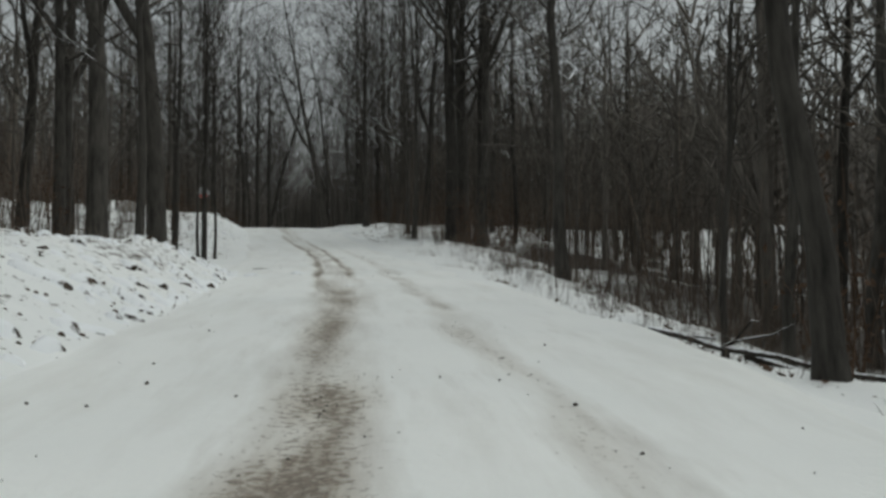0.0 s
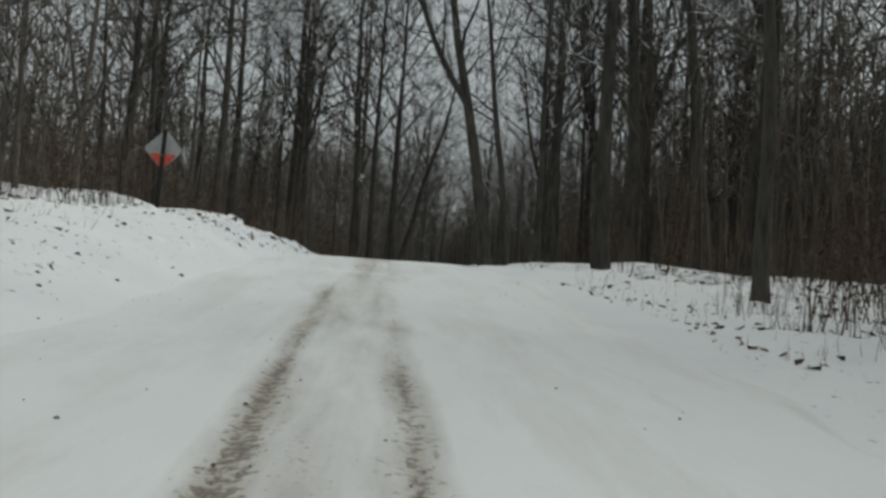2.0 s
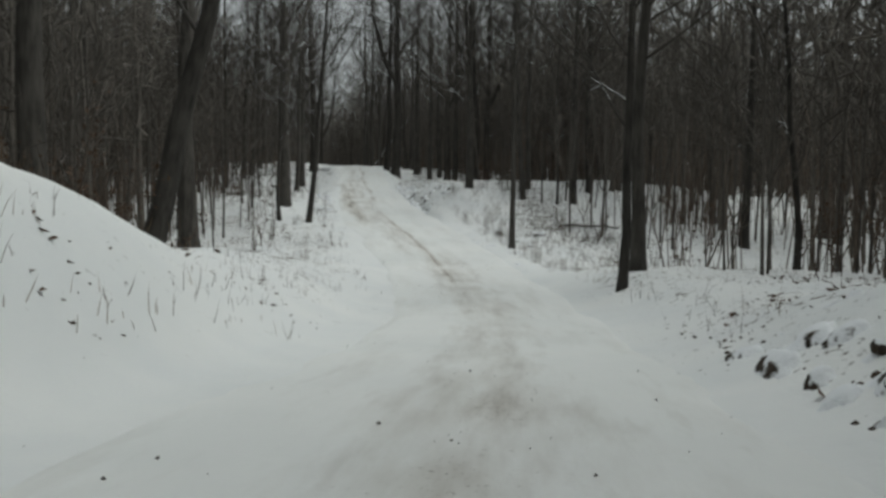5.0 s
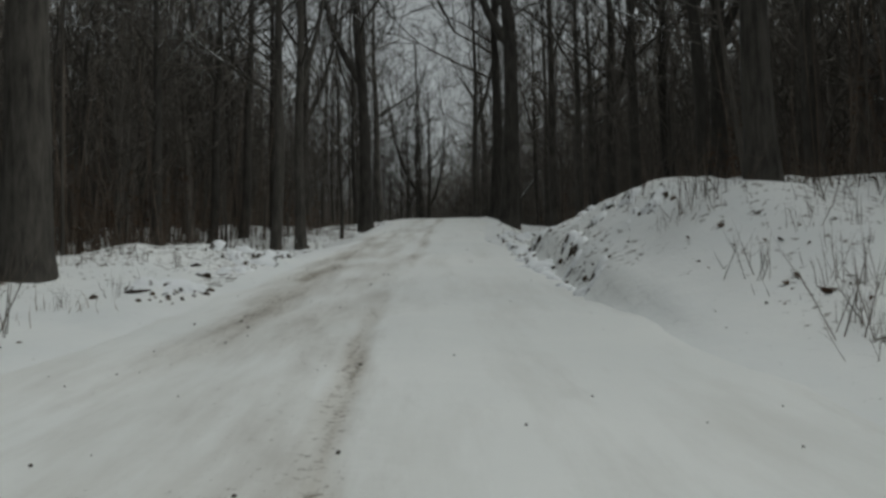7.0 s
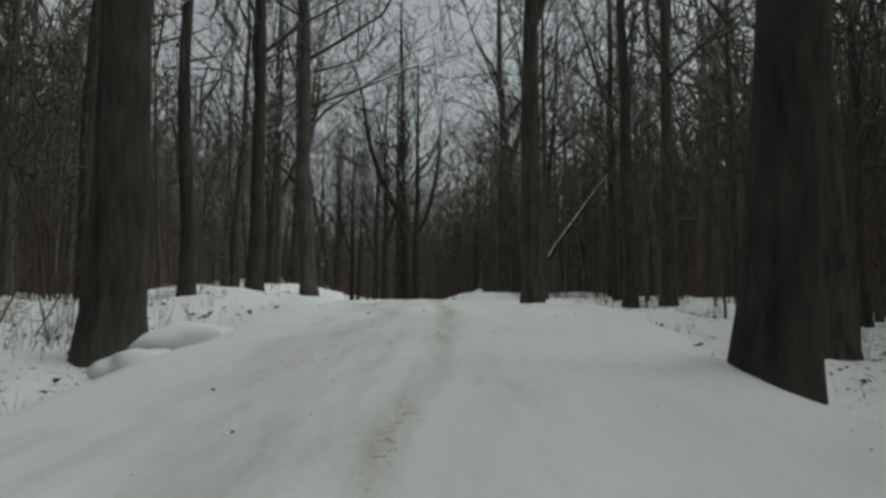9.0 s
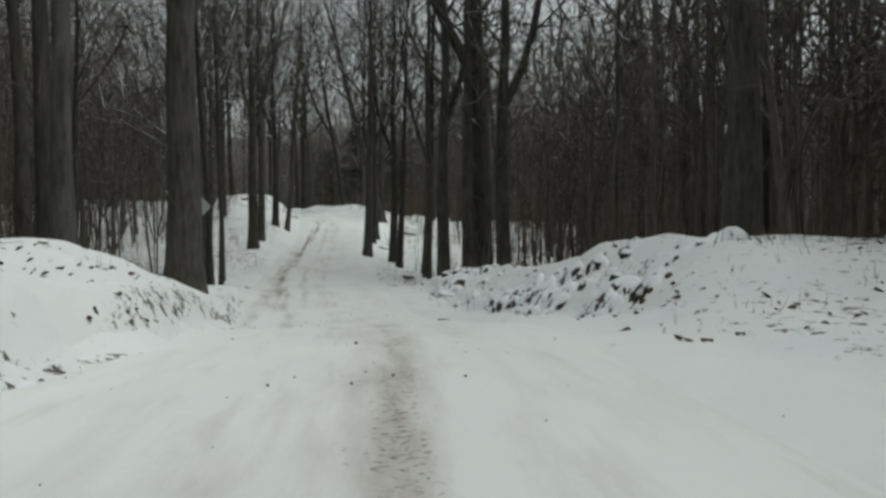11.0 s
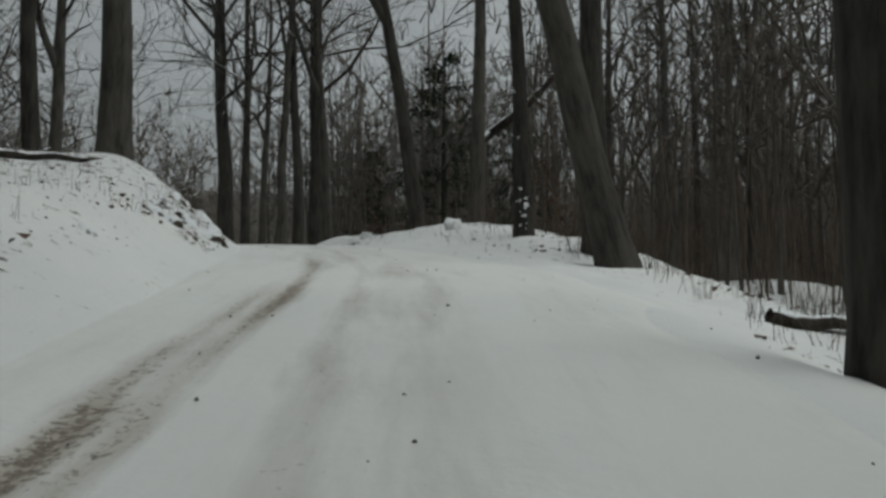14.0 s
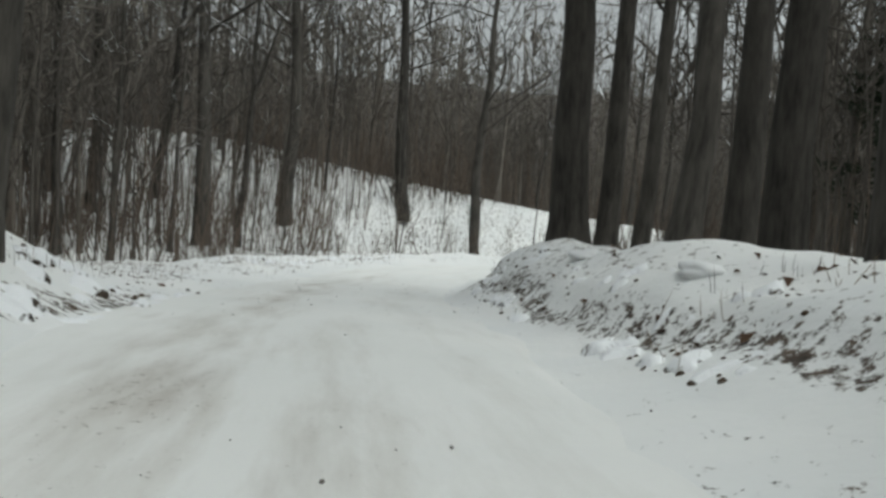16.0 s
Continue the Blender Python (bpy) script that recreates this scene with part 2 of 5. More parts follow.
RIGHT_MIDDLE = [(133, -0.1, 0.2, 0.2), (138, 1.2, 1.7, 0.7), (142, 1.6, 2.1, 0.8), (145, 1.35, 1.7, 0.6), (148, 0.85, 0.8, 0.3), (150.5, 0.25, 0.2, 0.1), (153, -0.15, -0.3, 0), (155, -0.5, -0.6, 0), (157, -0.7, -0.9, -0.4), (161, -1.1, -1.5, -1),
    (170, -1.3, -1.8, -1), (178, -0.3, -0.6, -0.3), (200, 0, 0.1, 0.3), (206, 0.6, 0.6, 0.5), (212, 1.65, 1.6, 0.6), (218, 1.65, 1.5, 0.5)]
RIGHT_END = [(223, 1, 0.8, 0.3), (228, 0.35, 0.1, 0.1), (235, -0.35, -0.6, -0.3), (243, -0.6, -1.2, -2), (250, -0.6, -1.7, -4), (258, -0.6, -2.5, -6), (263, -0.35, -2.2, -6), (266, 0.2, -1.6, -5),
    (270, 0.45, -1.0, -2), (275, 1.1, 0, -2), (282, 1.5, 0.6, -1), (290, 1.5, 0.8, -0.5), (303, 0.8, 1, 1), (370, 0.8, 1, 2)]
LEFT = LEFT_START + LEFT_MIDDLE + LEFT_END
RIGHT = RIGHT_START + RIGHT_MIDDLE + RIGHT_END
# half width of the packed snow along the road
WIDTH = [(-40, 3.6), (58, 3.5), (69, 2.8), (95, 2.6), (110, 2.6), (120, 3), (140, 3.2), (152, 2.35), (160, 2.2), (175, 2.3), (190, 2.9), (212, 2.8),
    (225, 3.1), (240, 2.7), (250, 2.6), (260, 2.9), (268, 2.2), (275, 2.2), (283, 2.8), (370, 3)]


# extra flat snow beside the road: stations, right, left
SHOULDER = [(-10, 0, 20, 28, 36, 46, 58, 64, 72, 78, 85, 100, 112, 118, 204, 211, 226, 236, 251, 262, 268, 274, 280, 292, 298),
            (0, 0, 0, 0, .6, 3, 3.6, 1.6, 0, .3, .3, .2, 0, 0, .6, 1.9, 1.7, 0, 0, 0, 0, .4, .7, 0, 0),
            (-.9, -.9, -1, -.2, 0, -.8, -.8, 0, .4, .8, 1.0, 1.0, .6, .3, -.5, -.4, .1, 0, -.8, -.2, -.6, -.4, .1, .6, .8)]
# ledges cut into the banks: side, first and last station, nearest and farthest offset, height of the face
LEDGES = [(-1, 199, 226, 2.45, 9.0, .62), (1, 277, 293, 3.6, 6.5, .25), (1, 208, 229, 4.6, 8.0, .3), (1, 137, 147, 2.8, 7.0, .45), (-1, 140, 151, 3.6, 6.0, .15)]


# strips of bare soil where the banks are cut: side, first and last station, nearest and farthest offset, amount
BARE = [(1, 137, 150, 2.9, 4.2, .66), (-1, 139, 150, 3.4, 4.2, .75), (-1, 197, 228, 2.4, 2.9, .74), (1, 209, 229, 4.8, 6.2, .6), (1, 275, 294, 3.3, 3.9, .8), (-1, 262, 287, 2.5, 3.4, .75),
        (-1, 297, 318, 5.2, 5.8, .8), (-1, 0, 23, 2.8, 5.2, .55), (-1, 60, 92, 3.9, 5.4, .55), (1, 74, 98, 3.2, 4.6, .55), (-1, 44, 64, 3.4, 6.5, .5), (1, 117, 136, 2.8, 5.5, .45), (1, 14, 48, 3.8, 7, .5)]


def spline(points, step):
    """A smooth curve through points, at even steps."""
    p = np.array([2 * np.array(points[0]) - points[1], *points, 2 * np.array(points[-1]) - points[-2]], float)
    out = []
    for i in range(1, len(p) - 2):
        n = max(2, int(np.linalg.norm(p[i + 1] - p[i]) / step))
        u = np.linspace(0, 1, n, endpoint=False)[:, None]
        a, b, c, d = p[i - 1], p[i], p[i + 1], p[i + 2]
        out.append(0.5 * (2 * b + (c - a) * u + (2 * a - 5 * b + 4 * c - d) * u ** 2 + (3 * b - a - 3 * c + d) * u ** 3))
    return np.concatenate(out + [p[-2:-1]])


AXIS = spline(ROAD_AXIS, 0.5)
STEP = np.r_[0, np.cumsum(np.linalg.norm(np.diff(AXIS[:, :2], axis=0), axis=1))]
START = STEP[np.argmin(np.hypot(AXIS[:, 0], AXIS[:, 1]))]
STATION = STEP - START
TANGENT = np.gradient(AXIS[:, :2], axis=0)
TANGENT /= np.linalg.norm(TANGENT, axis=1)[:, None]


def half(s):
    """Half the road's width at station s."""
    table = np.array(WIDTH)
    return np.interp(s, table[:, 0], table[:, 1])


def bank_foot(s, d):
    """How far from the road's middle the bank begins, on the side of d."""
    return half(s) + np.where(d > 0, np.interp(s, SHOULDER[0], SHOULDER[1]), np.interp(s, SHOULDER[0], SHOULDER[2]))


def smooth(a, b, x):
    u = np.clip((x - a) / (b - a), 0, 1)
    return u * u * (3 - 2 * u)


def road_coords(x, y):
    """Station along the road, offset to its right, and road height, for arrays of places."""
    x, y = np.asarray(x, float).ravel(), np.asarray(y, float).ravel()
    s, d, z = np.empty_like(x), np.empty_like(x), np.empty_like(x)
    for i in range(0, len(x), 4000):
        k = slice(i, i + 4000)
        dx, dy = x[k, None] - AXIS[None, :, 0], y[k, None] - AXIS[None, :, 1]
        j = np.argmin(dx * dx + dy * dy, axis=1)
        r = np.arange(len(j))
        t = TANGENT[j]
        along = dx[r, j] * t[:, 0] + dy[r, j] * t[:, 1]
        side = dx[r, j] * t[:, 1] - dy[r, j] * t[:, 0]
        dist = np.sqrt(dx[r, j] ** 2 + dy[r, j] ** 2)
        s[k] = STATION[j] + np.clip(along, -1, 1)
        far = dist > 9
        if far.any():
            r2 = np.sqrt(dx[far][:, ::4] ** 2 + dy[far][:, ::4] ** 2)
            w = np.exp(-(r2 - dist[far][:, None]) / (0.10 * dist[far][:, None] - 0.6))
            soft = (w * STATION[None, ::4]).sum(1) / w.sum(1)
            f = smooth(9, 22, dist[far])
            s[np.arange(i, min(i + 4000, len(x)))[far]] = s[k][far] * (1 - f) + soft * f
        d[k] = np.where(side >= 0, dist, -dist)
        z[k] = np.interp(s[k], STATION, AXIS[:, 2])
    return s, d, z


def value_noise(x, y, scale, seed):
    """Smooth random heights between -1 and 1."""
    rng = np.random.RandomState(seed)
    grid = rng.uniform(-1, 1, (128, 128))
    u, v = x / scale, y / scale
    i, j = np.floor(u).astype(int), np.floor(v).astype(int)
    fu, fv = u - i, v - j
    fu, fv = fu * fu * (3 - 2 * fu), fv * fv * (3 - 2 * fv)
    g = lambda a, b: grid[a % 128, b % 128]
    return (g(i, j) * (1 - fu) * (1 - fv) + g(i + 1, j) * fu * (1 - fv) + g(i, j + 1) * (1 - fu) * fv + g(i + 1, j + 1) * fu * fv)


# crest of the wooded hill beyond the last bend
CREST = np.array([(-170, 262, 10.5), (-152, 269, 11.6), (-146.5, 278.5, 13.2), (-140, 286.4, 12.4), (-135, 292, 11.0), (-130.3, 298, 9.8), (-124, 306, 8.4), (-116, 320, 7.0)])


def hill(x, y, h):
    """The ground with the hill beyond the last bend laid over it."""
    near, top, way = np.full_like(x, 1e9), np.zeros_like(x), np.zeros_like(x)
    for a, b in zip(CREST[:-1], CREST[1:]):
        e = b[:2] - a[:2]
        u = np.clip(((x - a[0]) * e[0] + (y - a[1]) * e[1]) / (e @ e), 0, 1)
        dx, dy = x - a[0] - u * e[0], y - a[1] - u * e[1]
        dist = np.hypot(dx, dy)
        closer = dist < near
        near = np.where(closer, dist, near)
        top = np.where(closer, a[2] + u * (b[2] - a[2]), top)
        way = np.where(closer, e[0] * dy - e[1] * dx, way)
    front = np.maximum(h, top - 0.045 * near - 0.012 * near ** 2)
    back = (top - 0.15 * near) * (1 - smooth(20, 60, near)) + h * smooth(20, 60, near)
    return np.where(near > 60, h, np.where(way < 0, front, back))


def land(x, y):
    """Height of the ground sheet."""
    x, y = np.asarray(x, float).ravel(), np.asarray(y, float).ravel()
    s, d, z = road_coords(x, y)
    a = np.abs(d)
    HALF = half(s)
    side = np.zeros_like(x)
    for table, mask in ((np.array(LEFT), d < 0), (np.array(RIGHT), d >= 0)):
        h6, h14, h40 = (np.interp(s, table[:, 0], table[:, c]) for c in (1, 2, 3))
        w = bank_foot(s, d) + 0.25 * value_noise(s, d * 0, 6.0, 3)
        h = h6 * smooth(w - 0.4, w + 2.6, a) + (h14 - h6) * smooth(w + 2.6, np.maximum(w + 5, 14), a) + (h40 - h14) * smooth(14, 40, a)
        side = np.where(mask, h, side)
    ragged = 0.22 * value_noise(s, s * 0, 1.7, 19) + 0.1 * value_noise(s, s * 0, 0.6, 20)
    for way, lo, hi, near, far, face in LEDGES:
        k = (d * way > near - 0.5) & (a < far) & (s > lo - 4) & (s < hi + 4)
        if k.any():
            edge, q, u = near + ragged[k], a[k], s[k]
            side[k] += face * smooth(lo - 4, lo + 2, u) * (1 - smooth(hi - 2, hi + 4, u)) * smooth(edge, edge + 0.4, q) * (1 - smooth(far - 2.5, far, q))
    rough = smooth(HALF, HALF + 3, a)
    h = z + side
    h += rough * (0.30 * value_noise(x, y, 5.0, 11) + 0.16 * value_noise(x, y, 2.2, 12) + 0.07 * value_noise(x, y, 0.9, 13))
    h += smooth(HALF - .4, HALF + .6, a) * (0.06 * value_noise(x, y, 1.3, 14) + 0.035 * value_noise(x, y, 0.6, 15))
    h += smooth(16, 45, a) * 1.2 * value_noise(x, y, 22.0, 16)
    h += smooth(38, 135, a) * 27 + smooth(60, 150, a) * 3 * value_noise(x, y, 60.0, 17)
    h += 0.03 * value_noise(x, y, 0.5, 18) * smooth(HALF - 1, HALF, a) * (1 - smooth(8, 9, a))
    h -= 0.12 * (1 - smooth(HALF - 0.9, HALF + 0.4, a))
    return np.where(a > 12, hill(x, y, h), h)


def ground_at(x, y):
    return float(land([x], [y])[0])


def beside(s, d):
    """The place at station s, d metres to the right of the road's middle."""
    x = np.interp(s, STATION, AXIS[:, 0])
    y = np.interp(s, STATION, AXIS[:, 1])
    tx, ty = np.interp(s, STATION, TANGENT[:, 0]), np.interp(s, STATION, TANGENT[:, 1])
    n = math.hypot(tx, ty)
    return float(x + ty / n * d), float(y - tx / n * d)


def grid_mesh(name, X, Y, Z, material):
    """A sheet of quads over a grid of places."""
    n, m = X.shape
    me = bpy.data.meshes.new(name)
    idx = np.arange(n * m).reshape(n, m)
    quads = np.stack([idx[:-1, :-1], idx[1:, :-1], idx[1:, 1:], idx[:-1, 1:]], -1).reshape(-1, 4)
    me.vertices.add(n * m)
    me.vertices.foreach_set("co", np.stack([X, Y, Z], -1).astype(np.float32).ravel())
    me.loops.add(quads.size)
    me.loops.foreach_set("vertex_index", quads.astype(np.int32).ravel())
    me.polygons.add(len(quads))
    me.polygons.foreach_set("loop_start", np.arange(0, quads.size, 4, dtype=np.int32))
    me.polygons.foreach_set("use_smooth", np.ones(len(quads), bool))
    me.materials.append(material)
    me.update(calc_edges=True)
    return me


def soup_mesh(name, verts, tris, material):
    """A mesh out of arrays of places and triangles."""
    me = bpy.data.meshes.new(name)
    me.vertices.add(len(verts))
    me.vertices.foreach_set("co", np.asarray(verts, np.float32).ravel())
    me.loops.add(tris.size)
    me.loops.foreach_set("vertex_index", np.asarray(tris, np.int32).ravel())
    me.polygons.add(len(tris))
    me.polygons.foreach_set("loop_start", np.arange(0, tris.size, 3, dtype=np.int32))
    me.polygons.foreach_set("use_smooth", np.ones(len(tris), bool))
    me.materials.append(material)
    me.update(calc_edges=True)
    return me


def spread(lo, hi, step, far):
    core = np.arange(lo, hi + step, step)
    out = [step]
    while sum(out) < far:
        out.append(out[-1] * 1.22)
    tail = np.cumsum(out)
    return np.r_[(lo - tail)[::-1], core, hi + step + tail]


def build_ground():
    X, Y = np.meshgrid(spread(-150, 50, 0.8, 500), spread(-15, 300, 0.8, 500), indexing="ij")
    Z = land(X, Y).reshape(X.shape)
    near = np.abs(road_coords(X, Y)[1]).reshape(X.shape)
    Z -= 0.25 * (1 - smooth(7.0, 8.4, near))
    me = grid_mesh("ground", X, Y, Z, SNOW)
    s, d, z = road_coords(X, Y)
    a = np.abs(d)
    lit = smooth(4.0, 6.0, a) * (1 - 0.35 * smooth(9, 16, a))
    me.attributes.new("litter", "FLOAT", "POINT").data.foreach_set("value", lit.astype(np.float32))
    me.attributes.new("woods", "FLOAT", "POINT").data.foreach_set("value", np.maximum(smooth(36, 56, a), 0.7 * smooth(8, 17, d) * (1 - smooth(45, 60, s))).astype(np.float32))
    tagged(new("ground", me), "snow covered forest floor with leaf litter showing through", "ground", kind="structure")


def track_wear(s, d):
    """How far traffic has worn the snow, over station and offset."""
    wear = np.zeros_like(s)
    for off, width, lo, hi, amount in TRACKS:
        sway = off + 0.08 * np.sin(s * 0.11 + off * 3) + 0.09 * value_noise(s, s * 0, 3.0, 21)
        there = smooth(lo - 6, lo + 4, s) * (1 - smooth(hi - 4, hi + 8, s))
        patchy = 1 + 0.35 * value_noise(s, d, 1.1, 22)
        wear = np.maximum(wear, amount * there * patchy * np.exp(-((d - sway) / width) ** 2))
    return wear


# tyre tracks: offset, half width, first and last station, wear
TRACKS = [(-.55, .15, 16, 50, 1.1), (.38, .15, 20, 46, 1.1), (-.25, .42, -20, 17, .95), (-.1, .5, 10, 50, .5), (-.28, .13, 20, 36, .6), (1.4, .28, -20, 36, .5),
          (.2, .2, 47, 58, .55), (-.1, .6, 44, 80, .5), (.25, .3, 52, 76, .45), (.1, .8, 58, 120, .42), (-.3, .15, 112, 136, .85), (-.5, .45, 100, 140, .4),
          (-1.75, .55, 134, 152, .75), (-1.3, .3, 144, 158, .6), (-3.3, .22, 128, 146, .8), (.1, .2, 144, 182, .6), (-.8, .8, 122, 178, .4),
          (.55, .3, 184, 210, .65), (-.4, .25, 178, 200, .45), (.3, .8, 184, 214, .3), (-1.95, .24, 214, 230, .45), (-1.45, .22, 224, 246, .9), (-1.75, .4, 222, 247, .5),
          (-1.1, .16, 212, 232, .6), (-1.24, .16, 241, 256, 1.0), (-1.0, .14, 252, 263, .9), (.3, .5, 208, 278, .25), (.6, .16, 222, 282, .34), (-.3, .16, 222, 282, .4), (-.9, .7, 262, 303, .38)]


def build_road():
    s = np.arange(STATION[0] + 1, STATION[-1] - 1, 0.4)
    d = np.linspace(-1, 1, 71)
    cx, cy, cz = (np.interp(s, STATION, AXIS[:, c]) for c in range(3))
    tx, ty = np.interp(s, STATION, TANGENT[:, 0]), np.interp(s, STATION, TANGENT[:, 1])
    S, D = np.meshgrid(s, d, indexing="ij")
    HALF = half(S)
    D = D * (HALF + 0.5)
    X, Y = cx[:, None] + ty[:, None] * D, cy[:, None] - tx[:, None] * D
    wear = track_wear(S.ravel(), D.ravel()).reshape(S.shape)
    Z = cz[:, None] + 0.03 - 0.05 * (np.abs(D) / HALF) ** 2
    Z = Z - 0.035 * wear + 0.02 * value_noise(X, Y, 1.2, 31) + 0.03 * value_noise(X, Y, 3.5, 32)
    Z = Z - 0.22 * smooth(HALF - 0.3, HALF + 0.5, np.abs(D) + 0.4 * value_noise(X, Y, 2.5, 33))
    me = grid_mesh("road", X, Y, Z, ROAD)
    for key, value in (("wear", wear), ("station", S), ("offset", D)):
        me.attributes.new(key, "FLOAT", "POINT").data.foreach_set("value", value.astype(np.float32).ravel())
    tagged(new("road", me), "narrow road of packed snow with tan tyre tracks", "road", kind="structure")


def build_verge(side, name, label):
    """The snow bank along one side of the road, finer than the ground sheet that it lies on."""
    s = np.arange(STATION[0] + 2, STATION[-1] - 2, 0.4)
    d = side * np.r_[np.arange(1.05, 5.6, 0.17), np.arange(5.6, 8.6, 0.4)]
    cx, cy = (np.interp(s, STATION, AXIS[:, c]) for c in range(2))
    tx, ty = np.interp(s, STATION, TANGENT[:, 0]), np.interp(s, STATION, TANGENT[:, 1])
    S, D = np.meshgrid(s, d, indexing="ij")
    X, Y = cx[:, None] + ty[:, None] * D, cy[:, None] - tx[:, None] * D
    Z = land(X, Y).reshape(X.shape)
    a = np.abs(D)
    HALF = half(S)
    Z += 0.02 - 0.12 * smooth(7.8, 8.6, a)
    me = grid_mesh(name, X[:, ::side], Y[:, ::side], Z[:, ::side], SNOW)
    foot = bank_foot(S, D)
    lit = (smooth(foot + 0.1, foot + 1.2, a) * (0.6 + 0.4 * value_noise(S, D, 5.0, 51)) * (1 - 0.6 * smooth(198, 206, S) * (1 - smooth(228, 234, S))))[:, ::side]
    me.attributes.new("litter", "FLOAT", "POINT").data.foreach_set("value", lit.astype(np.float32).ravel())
    bare = np.zeros_like(S)
    for way, lo, hi, near, far, amount in BARE:
        if way == side:
            shift = 0.25 * value_noise(S, S * 0, 2.0, 53)
            band = smooth(near - 0.25, near + 0.1, a + shift) * (1 - smooth(far - 0.3, far + 0.3, a + shift))
            bare = np.maximum(bare, amount * band * smooth(lo - 1, lo + 1, S) * (1 - smooth(hi - 1, hi + 1, S)))
    me.attributes.new("bare", "FLOAT", "POINT").data.foreach_set("value", bare[:, ::side].astype(np.float32).ravel())
    tagged(new(name, me), label, "snow bank", kind="structure")


build_ground()
build_road()
build_verge(-1, "verge_left", "snowy roadside bank with leaf litter and stems")
build_verge(1, "verge_right", "snowy roadside bank dropping to the woods")

# ---- trees ----
class Wood:
    """Collects tapered round branches into one mesh."""

    def __init__(self):
        self.v, self.f, self.n = [], [], 0

    def tube(self, pts, rad, sides, tip=False):
        pts, rad = np.asarray(pts, float), np.asarray(rad, float)
        tan = np.gradient(pts, axis=0)
        tan /= np.linalg.norm(tan, axis=1)[:, None] + 1e-9
        ref = np.array([1.0, 0.2, 0.1]) if abs(tan[0][0]) < 0.8 else np.array([0.1, 1.0, 0.2])
        u = np.cross(tan, ref)
        u /= np.linalg.norm(u, axis=1)[:, None]
        w = np.cross(tan, u)
        ang = np.arange(sides) * 2 * math.pi / sides
        ring = pts[:, None, :] + rad[:, None, None] * (np.cos(ang)[None, :, None] * u[:, None, :] + np.sin(ang)[None, :, None] * w[:, None, :])
        k = len(pts)
        if tip:
            self.v.append(np.r_[ring[:-1].reshape(-1, 3), pts[-1:]])
            e = np.arange(sides)
            last = (k - 2) * sides
            self.f.append(np.stack([last + e, last + (e + 1) % sides, np.full(sides, (k - 1) * sides)], 1) + self.n)
            k -= 1
        else:
            self.v.append(ring.reshape(-1, 3))
        i = np.arange(k - 1)[:, None] * sides + np.arange(sides)[None, :]
        j = np.arange(k - 1)[:, None] * sides + (np.arange(sides)[None, :] + 1) % sides
        a, b, c, d = i.ravel(), j.ravel(), (j + sides).ravel(), (i + sides).ravel()
        self.f.append(np.r_[np.stack([a, b, c], 1), np.stack([a, c, d], 1)] + self.n)
        self.n += k * sides + int(tip)

    def arrays(self):
        return np.concatenate(self.v), np.concatenate(self.f)

    def mesh(self, name, material):
        return soup_mesh(name, *self.arrays(), material)


def limb_path(rng, start, way, length, n, wander, lift):
    pts, p, w = [np.array(start)], np.array(start, float), np.array(way, float)
    for _ in range(n):
        w = w + rng.normal(0, wander, 3) + np.array([0, 0, lift])
        w /= np.linalg.norm(w)
        p = p + w * length / n
        pts.append(p.copy())
    return np.array(pts)


